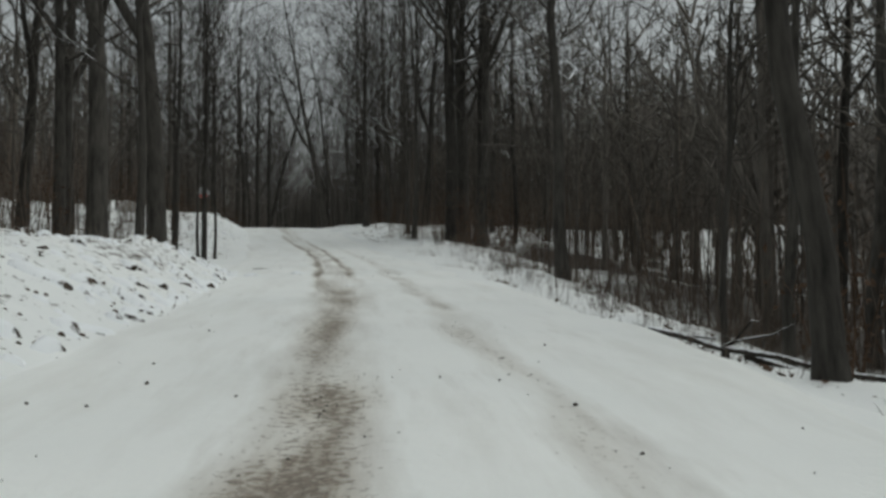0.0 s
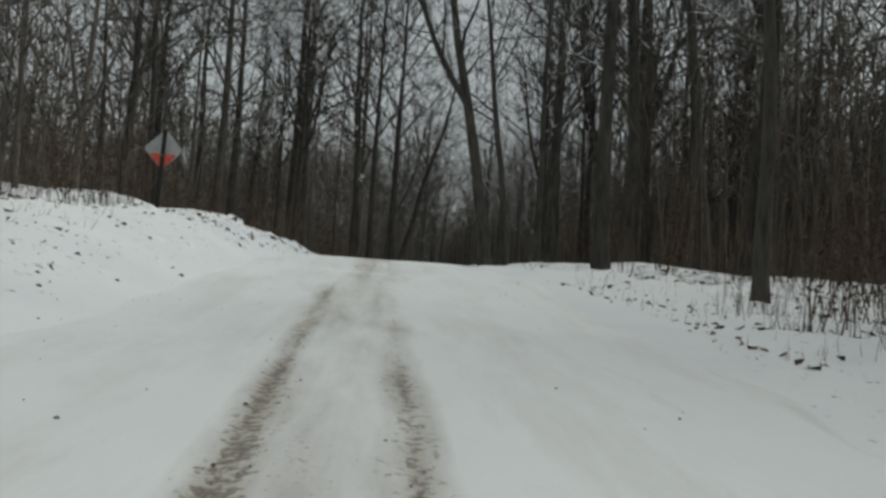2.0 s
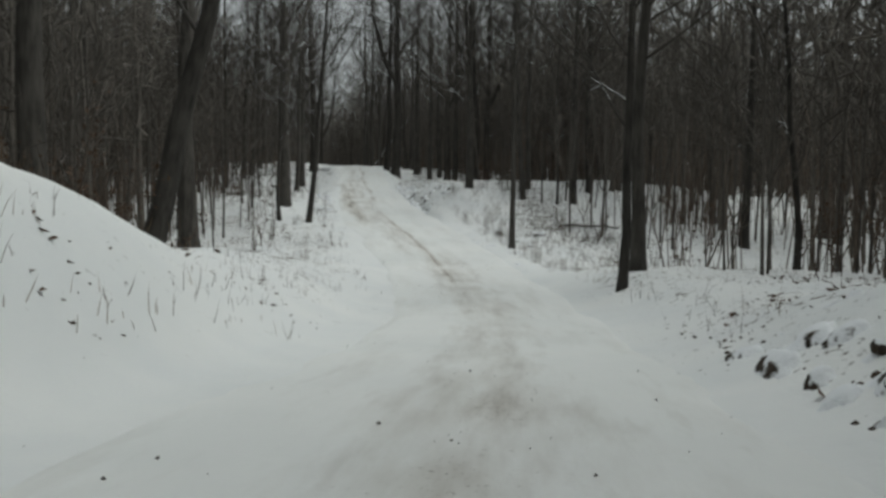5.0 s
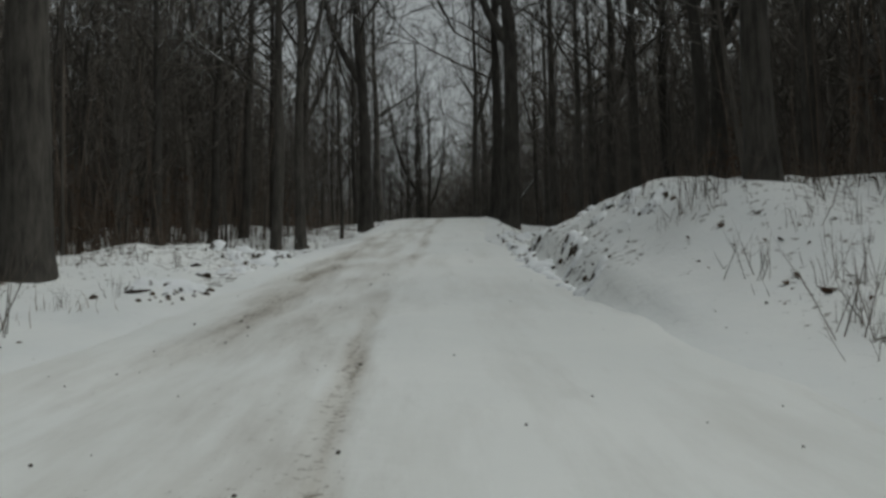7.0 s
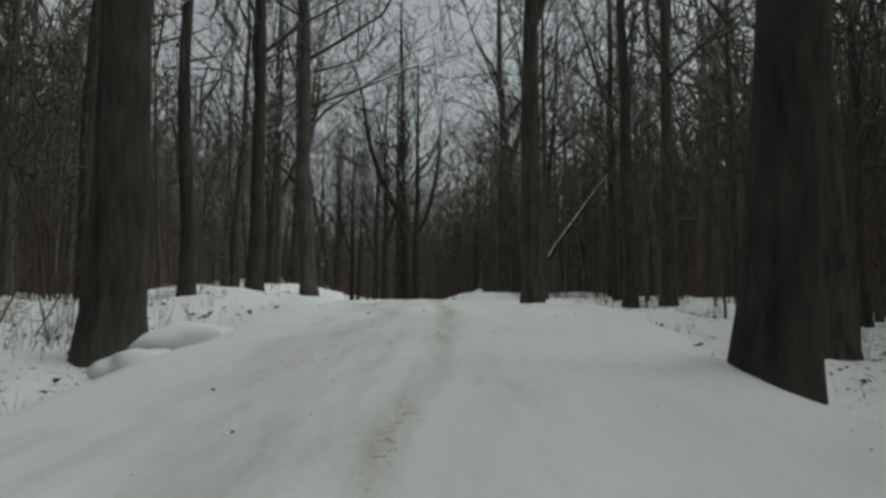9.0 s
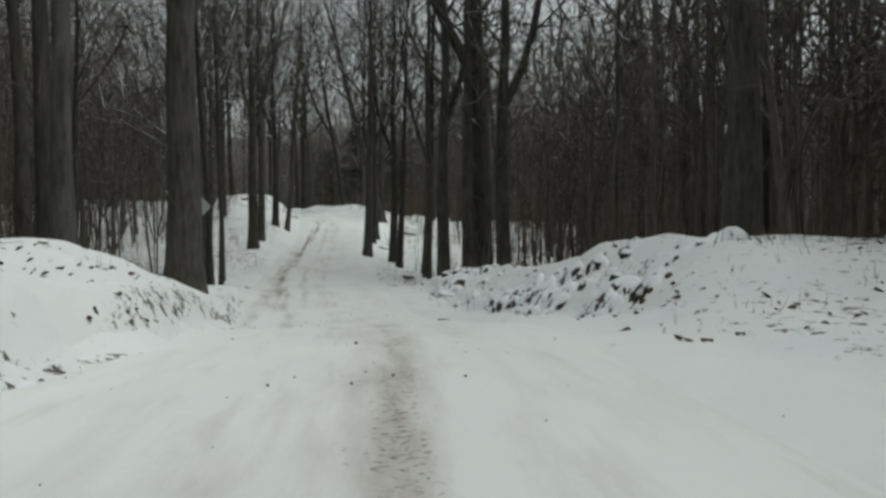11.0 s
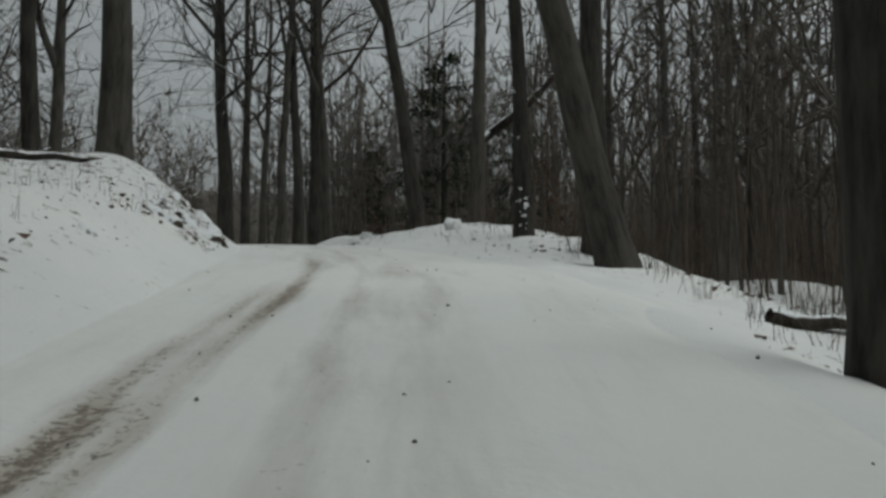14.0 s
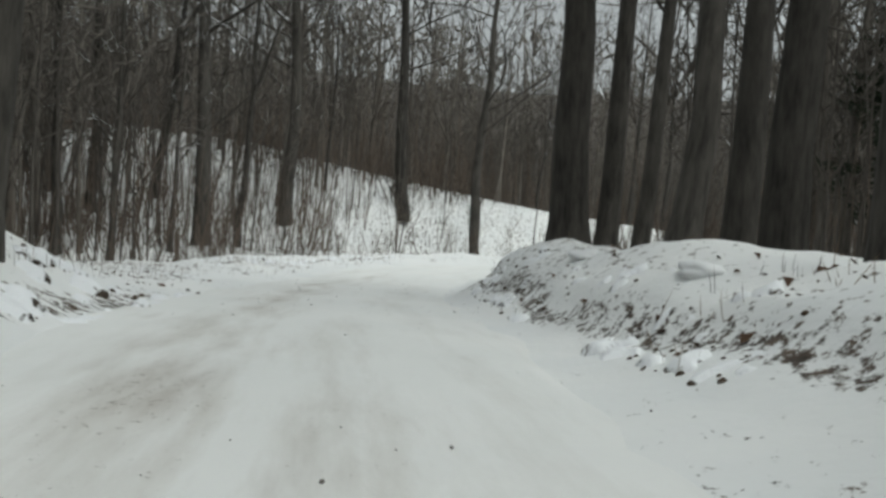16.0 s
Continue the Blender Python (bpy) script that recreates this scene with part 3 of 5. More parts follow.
def grow(rng, trunk, crown, height, radius, sides, fork=0.0, low=0.4, boughs=16, twigs=5, fine=2, lean=0.02, rings=9, thick=1.0):
    """One bare hardwood: trunk and leaders into one mesh, boughs and twigs into the other."""
    n, seg = rings, (4 if rings > 6 else 3)
    zs = np.linspace(0, 1, n) ** 1.15
    bend = np.cumsum(rng.normal(0, lean, (n, 2)), axis=0) * height / 9
    bend -= bend[0]
    top = height
    stem = np.c_[bend, zs * top]
    taper = radius * (1 - 0.86 * zs ** 0.9)
    taper[0] *= 1.25
    first = np.array([[0, 0, -0.6]])
    flare = stem[0] + (stem[1] - stem[0]) * 0.25
    pts = np.r_[first, stem[:1], flare[None], stem[1:]]
    rad = np.r_[radius * 1.4, taper[0], radius * 1.04, taper[1:]]
    trunk.tube(pts, rad, sides)
    leaders = [(stem, taper, low)]
    if fork:
        k = int(fork * (n - 1))
        for a in range(rng.randint(1, 3)):
            th = rng.uniform(0, 6.28)
            way = np.array([math.cos(th) * 0.5, math.sin(th) * 0.5, 1.0])
            p = limb_path(rng, stem[k], way / np.linalg.norm(way), (1 - fork) * height * rng.uniform(0.8, 1.05), 7, 0.07, 0.05)
            r = taper[k] * 0.8 * (1 - 0.88 * np.linspace(0, 1, 8))
            trunk.tube(p, r, max(5, sides - 2))
            leaders.append((p, r, 0.1))
    for path, rads, begin in leaders:
        count = int(boughs / len(leaders)) + 2
        for b in range(count):
            q = begin + (0.97 - begin) * (b + rng.uniform(0, 1)) / count
            at = q * (len(path) - 1)
            i = min(int(at), len(path) - 2)
            p0 = path[i] + (path[i + 1] - path[i]) * (at - i)
            r0 = (rads[i] + (rads[i + 1] - rads[i]) * (at - i)) * rng.uniform(0.3, 0.6)
            th = rng.uniform(0, 6.28)
            up = rng.uniform(0.45, 1.9)
            way = np.array([math.cos(th), math.sin(th), up])
            length = height * rng.uniform(0.18, 0.44) * (1.2 - 0.6 * q)
            p = limb_path(rng, p0, way / np.linalg.norm(way), length, seg, 0.26, 0.1)
            crown.tube(p, max(r0, 0.02) * (1 - 0.85 * np.linspace(0, 1, seg + 1)), 4 if sides > 6 else 3, True)
            for t in range(twigs):
                j = rng.randint(1, seg + 1)
                w2 = rng.normal(0, 0.6, 3) + (p[j] - p[j - 1]) / np.linalg.norm(p[j] - p[j - 1]) + np.array([0, 0, 0.35])
                p2 = limb_path(rng, p[j], w2 / np.linalg.norm(w2), length * rng.uniform(0.3, 0.65), 2, 0.22, 0.1)
                crown.tube(p2, np.array([0.024, 0.017, 0.010]) * thick, 3, True)
                for f in range(fine):
                    m = rng.randint(1, 3)
                    w3 = rng.normal(0, 0.7, 3) + np.array([0, 0, 0.5])
                    p3 = limb_path(rng, p2[m], w3 / np.linalg.norm(w3), length * rng.uniform(0.18, 0.4), 1, 0.2, 0.1)
                    crown.tube(p3, np.array([0.014, 0.007]) * thick, 3, True)


KINDS = []
for seed, (height, radius, fork, low, boughs, lean, bark) in enumerate([
        (21, .26, 0, .42, 16, .010, BARK), (23, .33, .45, .38, 18, .016, BARK), (18, .19, 0, .36, 14, .022, BARK), (20, .24, .55, .34, 17, .028, BARK),
        (16, .13, 0, .30, 12, .030, BARK), (24, .40, .40, .36, 20, .014, BARK), (19, .22, 0, .45, 14, .012, BARK_PALE), (14, .10, .5, .30, 12, .04, BARK)]):
    rng = np.random.RandomState(100 + seed)
    trunk, crown = Wood(), Wood()
    grow(rng, trunk, crown, height, radius, 10, fork, low, boughs, 5, 4, lean * 1.8, 9, 1.15)
    KINDS.append((trunk.mesh("trunk", bark), crown.mesh("crown", TWIG), radius))

TREE_LABELS = ["tall straight leafless hardwood rising from the snow", "big leafless hardwood with a forked trunk in snow", "slender leafless hardwood among the snowy woods",
               "leafless hardwood with a forked bent trunk in snow", "thin leafless young hardwood among the snowy woods", "thick old leafless hardwood beside the snowy road",
               "leafless hardwood with paler grey bark in snow", "small crooked leafless hardwood in the snowy woods"]


def tree(kind, x, y, diameter=None, turn=0.0, lean=(0.0, 0.0), label=""):
    trunk_mesh, crown_mesh, radius = KINDS[kind]
    k = (diameter / 2 / radius) if diameter else 1.0
    top = new("bare_tree")
    tagged(top, label or TREE_LABELS[kind], "tree", "roadside trees")
    for name, me in (("trunk", trunk_mesh), ("crown", crown_mesh)):
        new(name, me).parent = top
    z = ground_at(x, y)
    top.matrix_world = pose(x, y, z, lean[0], lean[1], turn) @ Matrix.Diagonal((k, k, 0.5 + 0.5 * k, 1))
    return top


def heading(x, y):
    """The road's compass turn beside a place, in degrees."""
    j = int(np.argmin((AXIS[:, 0] - x) ** 2 + (AXIS[:, 1] - y) ** 2))
    return math.degrees(math.atan2(-TANGENT[j, 0], TANGENT[j, 1]))


taken = []


def plant(rows):
    """Trees that stand out: kind, x, y, trunk diameter, lean to the right of the road's way."""
    for kind, x, y, dia, lean in rows:
        turn = heading(x, y) if lean else (x * 37 + y * 91) % 360
        taken.append((x, y, tree(kind, x, y, dia, turn, (0, lean))))


plant([(3, 4.6, 9.2, 0.37, -7), (4, 5.1, 14.0, 0.13, 0), (3, 6.7, 15.0, 0.25, 0), (2, -9.2, 23.5, 0.30, 0), (1, -11.3, 25.4, 0.75, 0), (4, -8.2,
       26.7, 0.16, 0), (2, 4.4, 28.6, 0.50, 0), (1, -10.9, 29.6, 0.80, -3), (0, -14.9, 30.0, 0.55, 0), (4, -9.0, 30.6, 0.13, 0), (4, -9.7, 31.4,
       0.15, 0), (4, -10.4, 33.0, 0.14, 0), (2, -13.0, 37.6, 0.30, 0), (2, -14.5, 41.7, 0.23, 0), (3, 2.2, 45.1, 0.64, 0), (5, 0.6, 45.8, 0.85,
       -1), (5, 1.3, 48.0, 0.89, -1), (2, -1.8, 48.2, 0.37, 0), (0, 2.5, 49.2, 0.74, 0)])
plant([(4, 4.8, 52.1, 0.35, 0), (1, 1.2, 53.0, 0.64, 0), (2, -2.5, 55.6, 0.36, 0), (0, -5.9, 59.6, 0.48, 0), (1, -1.5, 63.1, 0.64, 4), (1, -10.4,
       68.9, 0.56, -10), (4, -8.3, 67.9, 0.30, 0), (3, -2.1, 68.1, 0.58, -4), (2, -4.9, 68.5, 0.60, 0), (2, -9.7, 69.8, 0.34, -8), (2, -28.8, 73.9,
       0.39, 0), (1, -31.2, 75.2, 0.59, 0), (0, -8.3, 75.7, 0.67, 0), (0, -31.9, 79.2, 0.60, 0), (0, -28.0, 79.4, 0.66, 0), (0, -4.3, 81.0, 0.80,
       0), (1, -6.2, 82.6, 0.70, 2), (2, -9.2, 83.8, 0.64, 0), (0, -29.5, 84.1, 0.68, 0)])
plant([(1, -25.0, 84.3, 0.50, 0), (5, -4.3, 85.2, 0.75, 0), (0, -20.4, 85.8, 0.50, 0), (4, -21.5, 86.2, 0.35, 0), (2, -33.3, 87.1, 0.61, 0), (0,
       -19.9, 89.4, 0.58, 0), (1, -27.7, 89.8, 0.90, 0), (4, -8.8, 90.6, 0.22, -2), (2, -23.3, 91.7, 0.71, 0), (6, -5.1, 93.1, 0.70, -8), (2,
       -32.8, 93.5, 0.53, 0), (0, -28.6, 94.1, 0.95, 0), (2, -7.0, 98.9, 0.22, 0), (4, -11.0, 106.4, 0.28, 0), (0, -28.4, 108.0, 0.95, 0), (2,
       -10.2, 108.5, 0.45, 0), (3, -25.5, 108.9, 0.80, 14), (1, -28.9, 121.1, 0.95, 0)])
plant([(0, -13.6, 123.4, 0.30, 0), (2, -25.2, 129.6, 0.34, 4), (4, -27.2, 130.6, 0.25, 0), (5, -28.4, 136.0, 0.85, 0), (4, -10.4, 136.5, 0.18, 0),
       (0, -9.3, 137.0, 0.45, 0), (6, -12.6, 137.3, 0.38, -4), (1, -16.2, 138.2, 0.52, 0), (2, -8.0, 139.6, 0.44, 0), (6, -12.2, 139.8, 0.38, 0),
       (2, -6.7, 148.1, 0.48, 0), (1, -13.0, 151.0, 0.55, 0), (2, -31.6, 151.7, 0.45, 0), (2, -16.1, 152.2, 0.56, 0), (1, -31.7, 154.2, 0.48, 0),
       (1, -15.2, 154.6, 0.67, 0), (0, -39.0, 154.9, 0.52, 0), (4, -31.4, 157.9, 0.16, 0), (2, -38.7, 159.1, 0.48, 0)])
plant([(1, -18.4, 161.0, 0.60, 0), (1, -24.4, 162.3, 0.90, 1), (3, -16.7, 162.4, 0.67, 0), (2, -39.2, 163.1, 0.55, 0), (2, -25.6, 164.8, 0.60, 0),
       (0, -21.4, 167.4, 0.50, 0), (1, -19.5, 167.9, 0.68, 0), (1, -33.9, 167.9, 0.88, -1), (0, -39.9, 168.2, 0.60, 0), (2, -20.7, 172.7, 0.52, 0),
       (0, -23.3, 173.1, 0.70, 0), (1, -42.2, 177.9, 0.75, 0), (2, -40.0, 188.7, 0.74, 0), (0, -30.8, 194.6, 0.36, 0), (6, -48.7, 203.5, 0.45, 0),
       (2, -52.4, 204.6, 0.70, 0), (0, -51.7, 205.9, 0.50, 0), (5, -49.6, 208.2, 0.92, 0), (2, -28.1, 207.4, 0.59, 4)])
plant([(2, -54.2, 207.5, 0.45, 0), (1, -32.7, 208.1, 0.60, 0), (2, -33.0, 210.1, 0.49, 4), (4, -39.4, 213.9, 0.16, 0), (5, -36.0, 214.1, 1.00, 0),
       (1, -54.3, 214.3, 0.95, 0), (2, -55.0, 216.5, 0.30, -3), (2, -56.2, 218.8, 0.24, -1), (4, -59.8, 224.0, 0.14, 0), (1, -46.1, 226.5, 0.76,
       0), (0, -47.9, 226.6, 0.64, 0), (2, -63.2, 227.2, 0.50, -5), (4, -66.1, 227.9, 0.20, 0), (2, -47.3, 228.1, 0.48, 0), (1, -50.0, 228.9, 0.72,
       0), (1, -48.4, 229.8, 1.20, 0), (4, -67.8, 229.8, 0.23, 0), (2, -76.3, 229.8, 0.49, 0), (1, -51.4, 230.1, 0.48, 1)])
plant([(0, -52.5, 232.7, 0.48, 2), (5, -64.8, 234.0, 0.68, 0), (0, -54.8, 234.3, 0.42, 2), (0, -57.9, 236.4, 0.58, 1), (1, -56.6, 237.4, 0.55, 1),
       (4, -72.8, 238.7, 0.24, 0), (1, -66.0, 236.7, 0.54, 0), (2, -60.1, 242.1, 0.28, 0), (1, -67.95, 241.6, 0.50, 0), (4, -58.3, 242.8, 0.15, 0),
       (2, -67.0, 241.65, 0.38, 4), (1, -61.05, 244.4, 0.54, 0), (0, -76.6, 245.6, 0.54, 0), (1, -80.8, 250.3, 0.59, 0), (5, -64.5, 253.1, 0.74,
       -14), (1, -65.2, 254.6, 0.60, 0), (2, -88.5, 255.6, 0.68, 0), (1, -67.3, 256.2, 0.46, -2), (1, -86.2, 258.5, 0.56, 3)])
plant([(0, -8.4, 80.6, 0.45, 0), (1, -9.6, 87.4, 0.50, 0), (2, -7.0, 88.2, 0.42, 0), (3, -6.6, 79.2, 0.35, 0), (0, -3.9, 90.6, 0.5, 0), (1, -75.6, 251.6, 0.75, 0), (1, -75.2, 245.0, 0.45, 0), (2, -77.8, 247.6, 0.4, 0), (0, -73.6, 243.2, 0.38, 0), (2, -79.4, 252.6, 0.5, 0), (0, -76.4, 241.8, 0.36, 0)])
plant([(1, -29.0, 176.5, 0.50, 0), (3, -26.8, 181.0, 0.45, 0), (1, -38.8, 181.5, 0.55, 0), (3, -37.2, 175.0, 0.40, 0), (1, -25.5, 187.5, 0.60, 0), (3, -27.5, 197.5, 0.55, 0)])
plant([(1, -72.6, 261.6, 0.55, -10), (0, -70.8, 262.2, 0.55, 1), (3, -82.4, 267.6, 0.50, 4), (1, -78.5, 265.5, 0.42, -3), (4, -110.4, 266.6, 0.34,
       0), (2, -82.5, 269.3, 0.60, -4), (2, -126.5, 269.6, 0.71, 0), (5, -88.2, 271.3,
       0.95, -2), (5, -82.9, 271.6, 0.92, 0), (0, -115.1, 272.4, 0.93, -3), (1, -88.3, 272.8, 0.62, 0), (3, -126.6, 273.5, 0.61, 8), (2, -88.4,
       274.3, 0.50, 0), (2, -121.7, 280.4, 0.95, 1), (2, -122.1, 290.0, 0.95, 0), (2, -121.4, 296.5, 0.89, 0)])

rng = np.random.RandomState(7)


def keep_off(s, side):
    """How far from the road's middle the woods begin."""
    return 10.5 + 2.0 * float(value_noise(np.array([s]), np.array([side * 50.0]), 14.0, 41)[0])


placed = [(x, y) for x, y, _ in taken]
count = 0
tries = 0
while count < 145 and tries < 9000:
    tries += 1
    s = rng.uniform(-8, STATION[-1] - 4)
    side = rng.choice([-1, 1])
    d = side * (keep_off(s, side) + 15 * rng.uniform(0, 1) ** 1.1)
    x, y = beside(s, d)
    if min((x - a) ** 2 + (y - b) ** 2 for a, b in placed + [(999, 999)]) < 2.2 ** 2 or abs(road_coords([x], [y])[1][0]) < 6.5 or math.hypot(x + 31.2, y - 201.8) < 4:
        continue
    placed.append((x, y))
    tree(int(rng.choice([0, 1, 2, 3, 4, 4, 6, 7, 7, 2])), x, y, None, rng.uniform(0, 360), (rng.normal(0, 2), rng.normal(0, 2)))
    count += 1


def scatter(name, label, category, templates, places, material):
    """Many copies of small meshes joined into one object."""
    vs, fs, n = [], [], 0
    for (v, f), (x, y, z, turn, k, tilt) in zip(templates, places):
        c, s = math.cos(turn), math.sin(turn)
        w = v * k
        if tilt:
            w = np.c_[w[:, 0] + tilt * w[:, 2], w[:, 1:]]
        w = np.c_[w[:, 0] * c - w[:, 1] * s + x, w[:, 0] * s + w[:, 1] * c + y, w[:, 2] + z]
        vs.append(w)
        fs.append(f + n)
        n += len(v)
    return tagged(new(name, soup_mesh(name, np.concatenate(vs), np.concatenate(fs), material)), label, category, kind="stuff")


def woods_template(seed, height, radius, boughs, twigs, fine, thick):
    w = Wood()
    grow(np.random.RandomState(seed), w, w, height, radius, 4, 0.45 if seed % 2 == 0 else 0, 0.2, boughs, twigs, fine, 0.03, 5, thick)
    return w.arrays()


def build_woods():
    rng = np.random.RandomState(5)
    near = [woods_template(200 + i, rng.uniform(14, 22), rng.uniform(.10, .22), 8, 2, 5, 3.0) for i in range(6)]
    poles = [woods_template(240 + i, rng.uniform(10, 16), rng.uniform(.045, .085), 4, 2, 1, 2.1) for i in range(6)]
    far = [woods_template(300 + i, rng.uniform(13, 21), rng.uniform(.16, .30), 6, 2, 0, 7.5) for i in range(6)]
    for name, templates, lo, hi, count, least, most in (("woodland", near, 15, 50, 1400, 0.75, 1.25), ("young_woodland", poles, 9.5, 48, 2700, 0.6, 1.15), ("distant_woodland", far, 48, 130, 850, 0.8, 1.35)):
        x, y = rng.uniform(-230, 130, 24000), rng.uniform(-20, 400, 24000)
        d = np.abs(road_coords(x, y)[1])
        ok = (d > lo) & (d < hi)
        places = list(zip(x[ok], y[ok]))[:count]
        deep = (d > lo - 2) & (d < 40) & (((y > 128) & (y < 240) & (x < 0) & (x > -110)) | ((y > 228) & (y < 266) & (x < -68) & (x > -116)) | ((y > 72) & (y < 118) & (x > -14) & (x < 24)))
        places += list(zip(x[deep], y[deep]))[-count // 3:] if lo < 40 else []
        a = np.array(places)
        z = land(a[:, 0], a[:, 1])
        rows = [(x, y, h - 0.1, rng.uniform(0, 6.28), rng.uniform(least, most), rng.normal(0, 0.05)) for (x, y), h in zip(places, z)]
        scatter(name, "dense leafless winter woods standing in snow", "woods", [templates[rng.randint(6)] for _ in rows], rows, HAZED_BARK)
    whips = []
    for i in range(8):
        w = Wood()
        for _ in range(13):
            p = limb_path(rng, (*rng.uniform(-2.2, 2.2, 2), -0.3), (*rng.normal(0, 0.09, 2), 1), rng.uniform(3.5, 9.5), 2, 0.06, 0.0)
            w.tube(p, np.array((0.03, 0.022, 0.006)) * rng.uniform(0.6, 1.25), 3, True)
        whips.append(w.arrays())
    x, y = rng.uniform(-190, 90, 9000), rng.uniform(-18, 360, 9000)
    d = np.abs(road_coords(x, y)[1])
    ok = (d > 11) & (d < 56) & (rng.uniform(0, 1, 9000) < 0.35 + 0.65 * smooth(11, 20, d))
    x, y = x[ok][:2300], y[ok][:2300]
    rows = [(p, q, h, rng.uniform(0, 6.28), rng.uniform(0.7, 1.3), 0.0) for p, q, h in zip(x, y, land(x, y))]
    scatter("sapling_thicket", "dense thin brown saplings filling the snowy woods", "saplings", [whips[rng.randint(8)] for _ in rows], rows, BRUSH)


build_woods()


def brush_template(seed, stems, height):
    rng = np.random.RandomState(seed)
    w = Wood()
    for _ in range(stems):
        p0 = np.array([*rng.normal(0, 0.5, 2), -0.1])
        way = np.array([*rng.normal(0, 0.22, 2), 1.0])
        h = height * rng.uniform(0.4, 1.1)
        p = limb_path(rng, p0, way / np.linalg.norm(way), h, 2, 0.1, 0.02)
        w.tube(p, np.array([0.018, 0.013, 0.006]) * rng.uniform(0.7, 1.3), 3, True)
        for _ in range(2):
            q = limb_path(rng, p[1], (*rng.normal(0, 0.5, 2), 0.8), h * rng.uniform(0.25, 0.5), 1, 0.15, 0.03)
            w.tube(q, (0.010, 0.005), 3, True)
    return w.arrays()


def build_brush():
    rng = np.random.RandomState(9)
    t = [brush_template(400 + i, 9, 3.2) for i in range(6)]
    x, y = rng.uniform(-200, 110, 30000), rng.uniform(-15, 370, 30000)
    s, d, z = road_coords(x, y)
    a = np.abs(d)
    ok = (a > 7.5) & (a < 75) & (rng.uniform(0, 1, len(x)) < 0.2 + 0.8 * smooth(8, 30, a))
    x, y = x[ok][:3900], y[ok][:3900]
    bx, by = rng.uniform(-135, -92, 420), rng.uniform(252, 300, 420)
    away = np.abs(road_coords(bx, by)[1]) > 7
    x, y = np.r_[x, bx[away]], np.r_[y, by[away]]
    h = land(x, y)
    rows = [(p, q, r, rng.uniform(0, 6.28), 0.5 + 1.5 * rng.uniform() ** 1.3, 0.0) for p, q, r in zip(x, y, h)]
    scatter("undergrowth", "brown leafless saplings and brush in the snow", "brush", [t[rng.randint(6)] for _ in rows], rows, BRUSH)
    rows = []
    for lo, hi, near, far, n in ((18, 64, -11, -5.2, 170), (14, 66, 6.3, 11, 190), (0, 52, 5.5, 20, 520), (40, 100, 8, 20, 120), (117, 142, 3.3, 10, 230), (256, 275, 4.3, 9, 90), (118, 180, -9, -4.2, 150), (150, 190, -22, -6, 170), (146, 186, -13, -5.5, 130), (158, 198, 6, 20, 120), (196, 262, -9, -5.0, 90), (225, 262, -28, -9, 170), (225, 262, 4.6, 9, 90), (296, 318, -10, -6.5, 70)):
        for _ in range(n):
            p, q = beside(rng.uniform(lo, hi), rng.uniform(near, far))
            rows.append((p, q))
    a = np.array(rows)
    keep = [(p, q, r, rng.uniform(0, 6.28), 0.14 + (0.3 if d < 9 else 0.6) * rng.uniform() ** 2, 0.0) for (p, q), r, d in zip(rows, land(a[:, 0], a[:, 1]), np.abs(road_coords(a[:, 0], a[:, 1])[1])) if d > 4]
    scatter("roadside_brush", "low brown brush stems along the snowy verge", "brush", [t[rng.randint(6)] for _ in keep], keep, BRUSH)


build_brush()


# ---- signs, logs, stones and weeds ----
def part(name, verts, tris, material, parent, label=""):
    ob = new(name, soup_mesh(name, verts, np.asarray(tris), material))
    ob.parent = parent
    return tagged(ob, label)


def slab(points, thick):
    """A flat plate: outline in x and z, from y = 0 to y = thick, with a small bevel."""
    n = len(points)
    p = np.array(points, float)
    c = p.mean(0)
    inner = c + (p - c) * 0.985
    v = np.r_[np.c_[inner[:, 0], np.zeros(n), inner[:, 1]], np.c_[p[:, 0], np.full(n, thick * 0.3), p[:, 1]],
              np.c_[p[:, 0], np.full(n, thick * 0.7), p[:, 1]], np.c_[inner[:, 0], np.full(n, thick), inner[:, 1]]]
    f = []
    for r in range(3):
        for i in range(n):
            a, b = r * n + i, r * n + (i + 1) % n
            f += [(a, b, b + n), (a, b + n, a + n)]
    for i in range(1, n - 1):
        f += [(0, i + 1, i), (3 * n, 3 * n + i, 3 * n + i + 1)]
    return v, np.array(f)


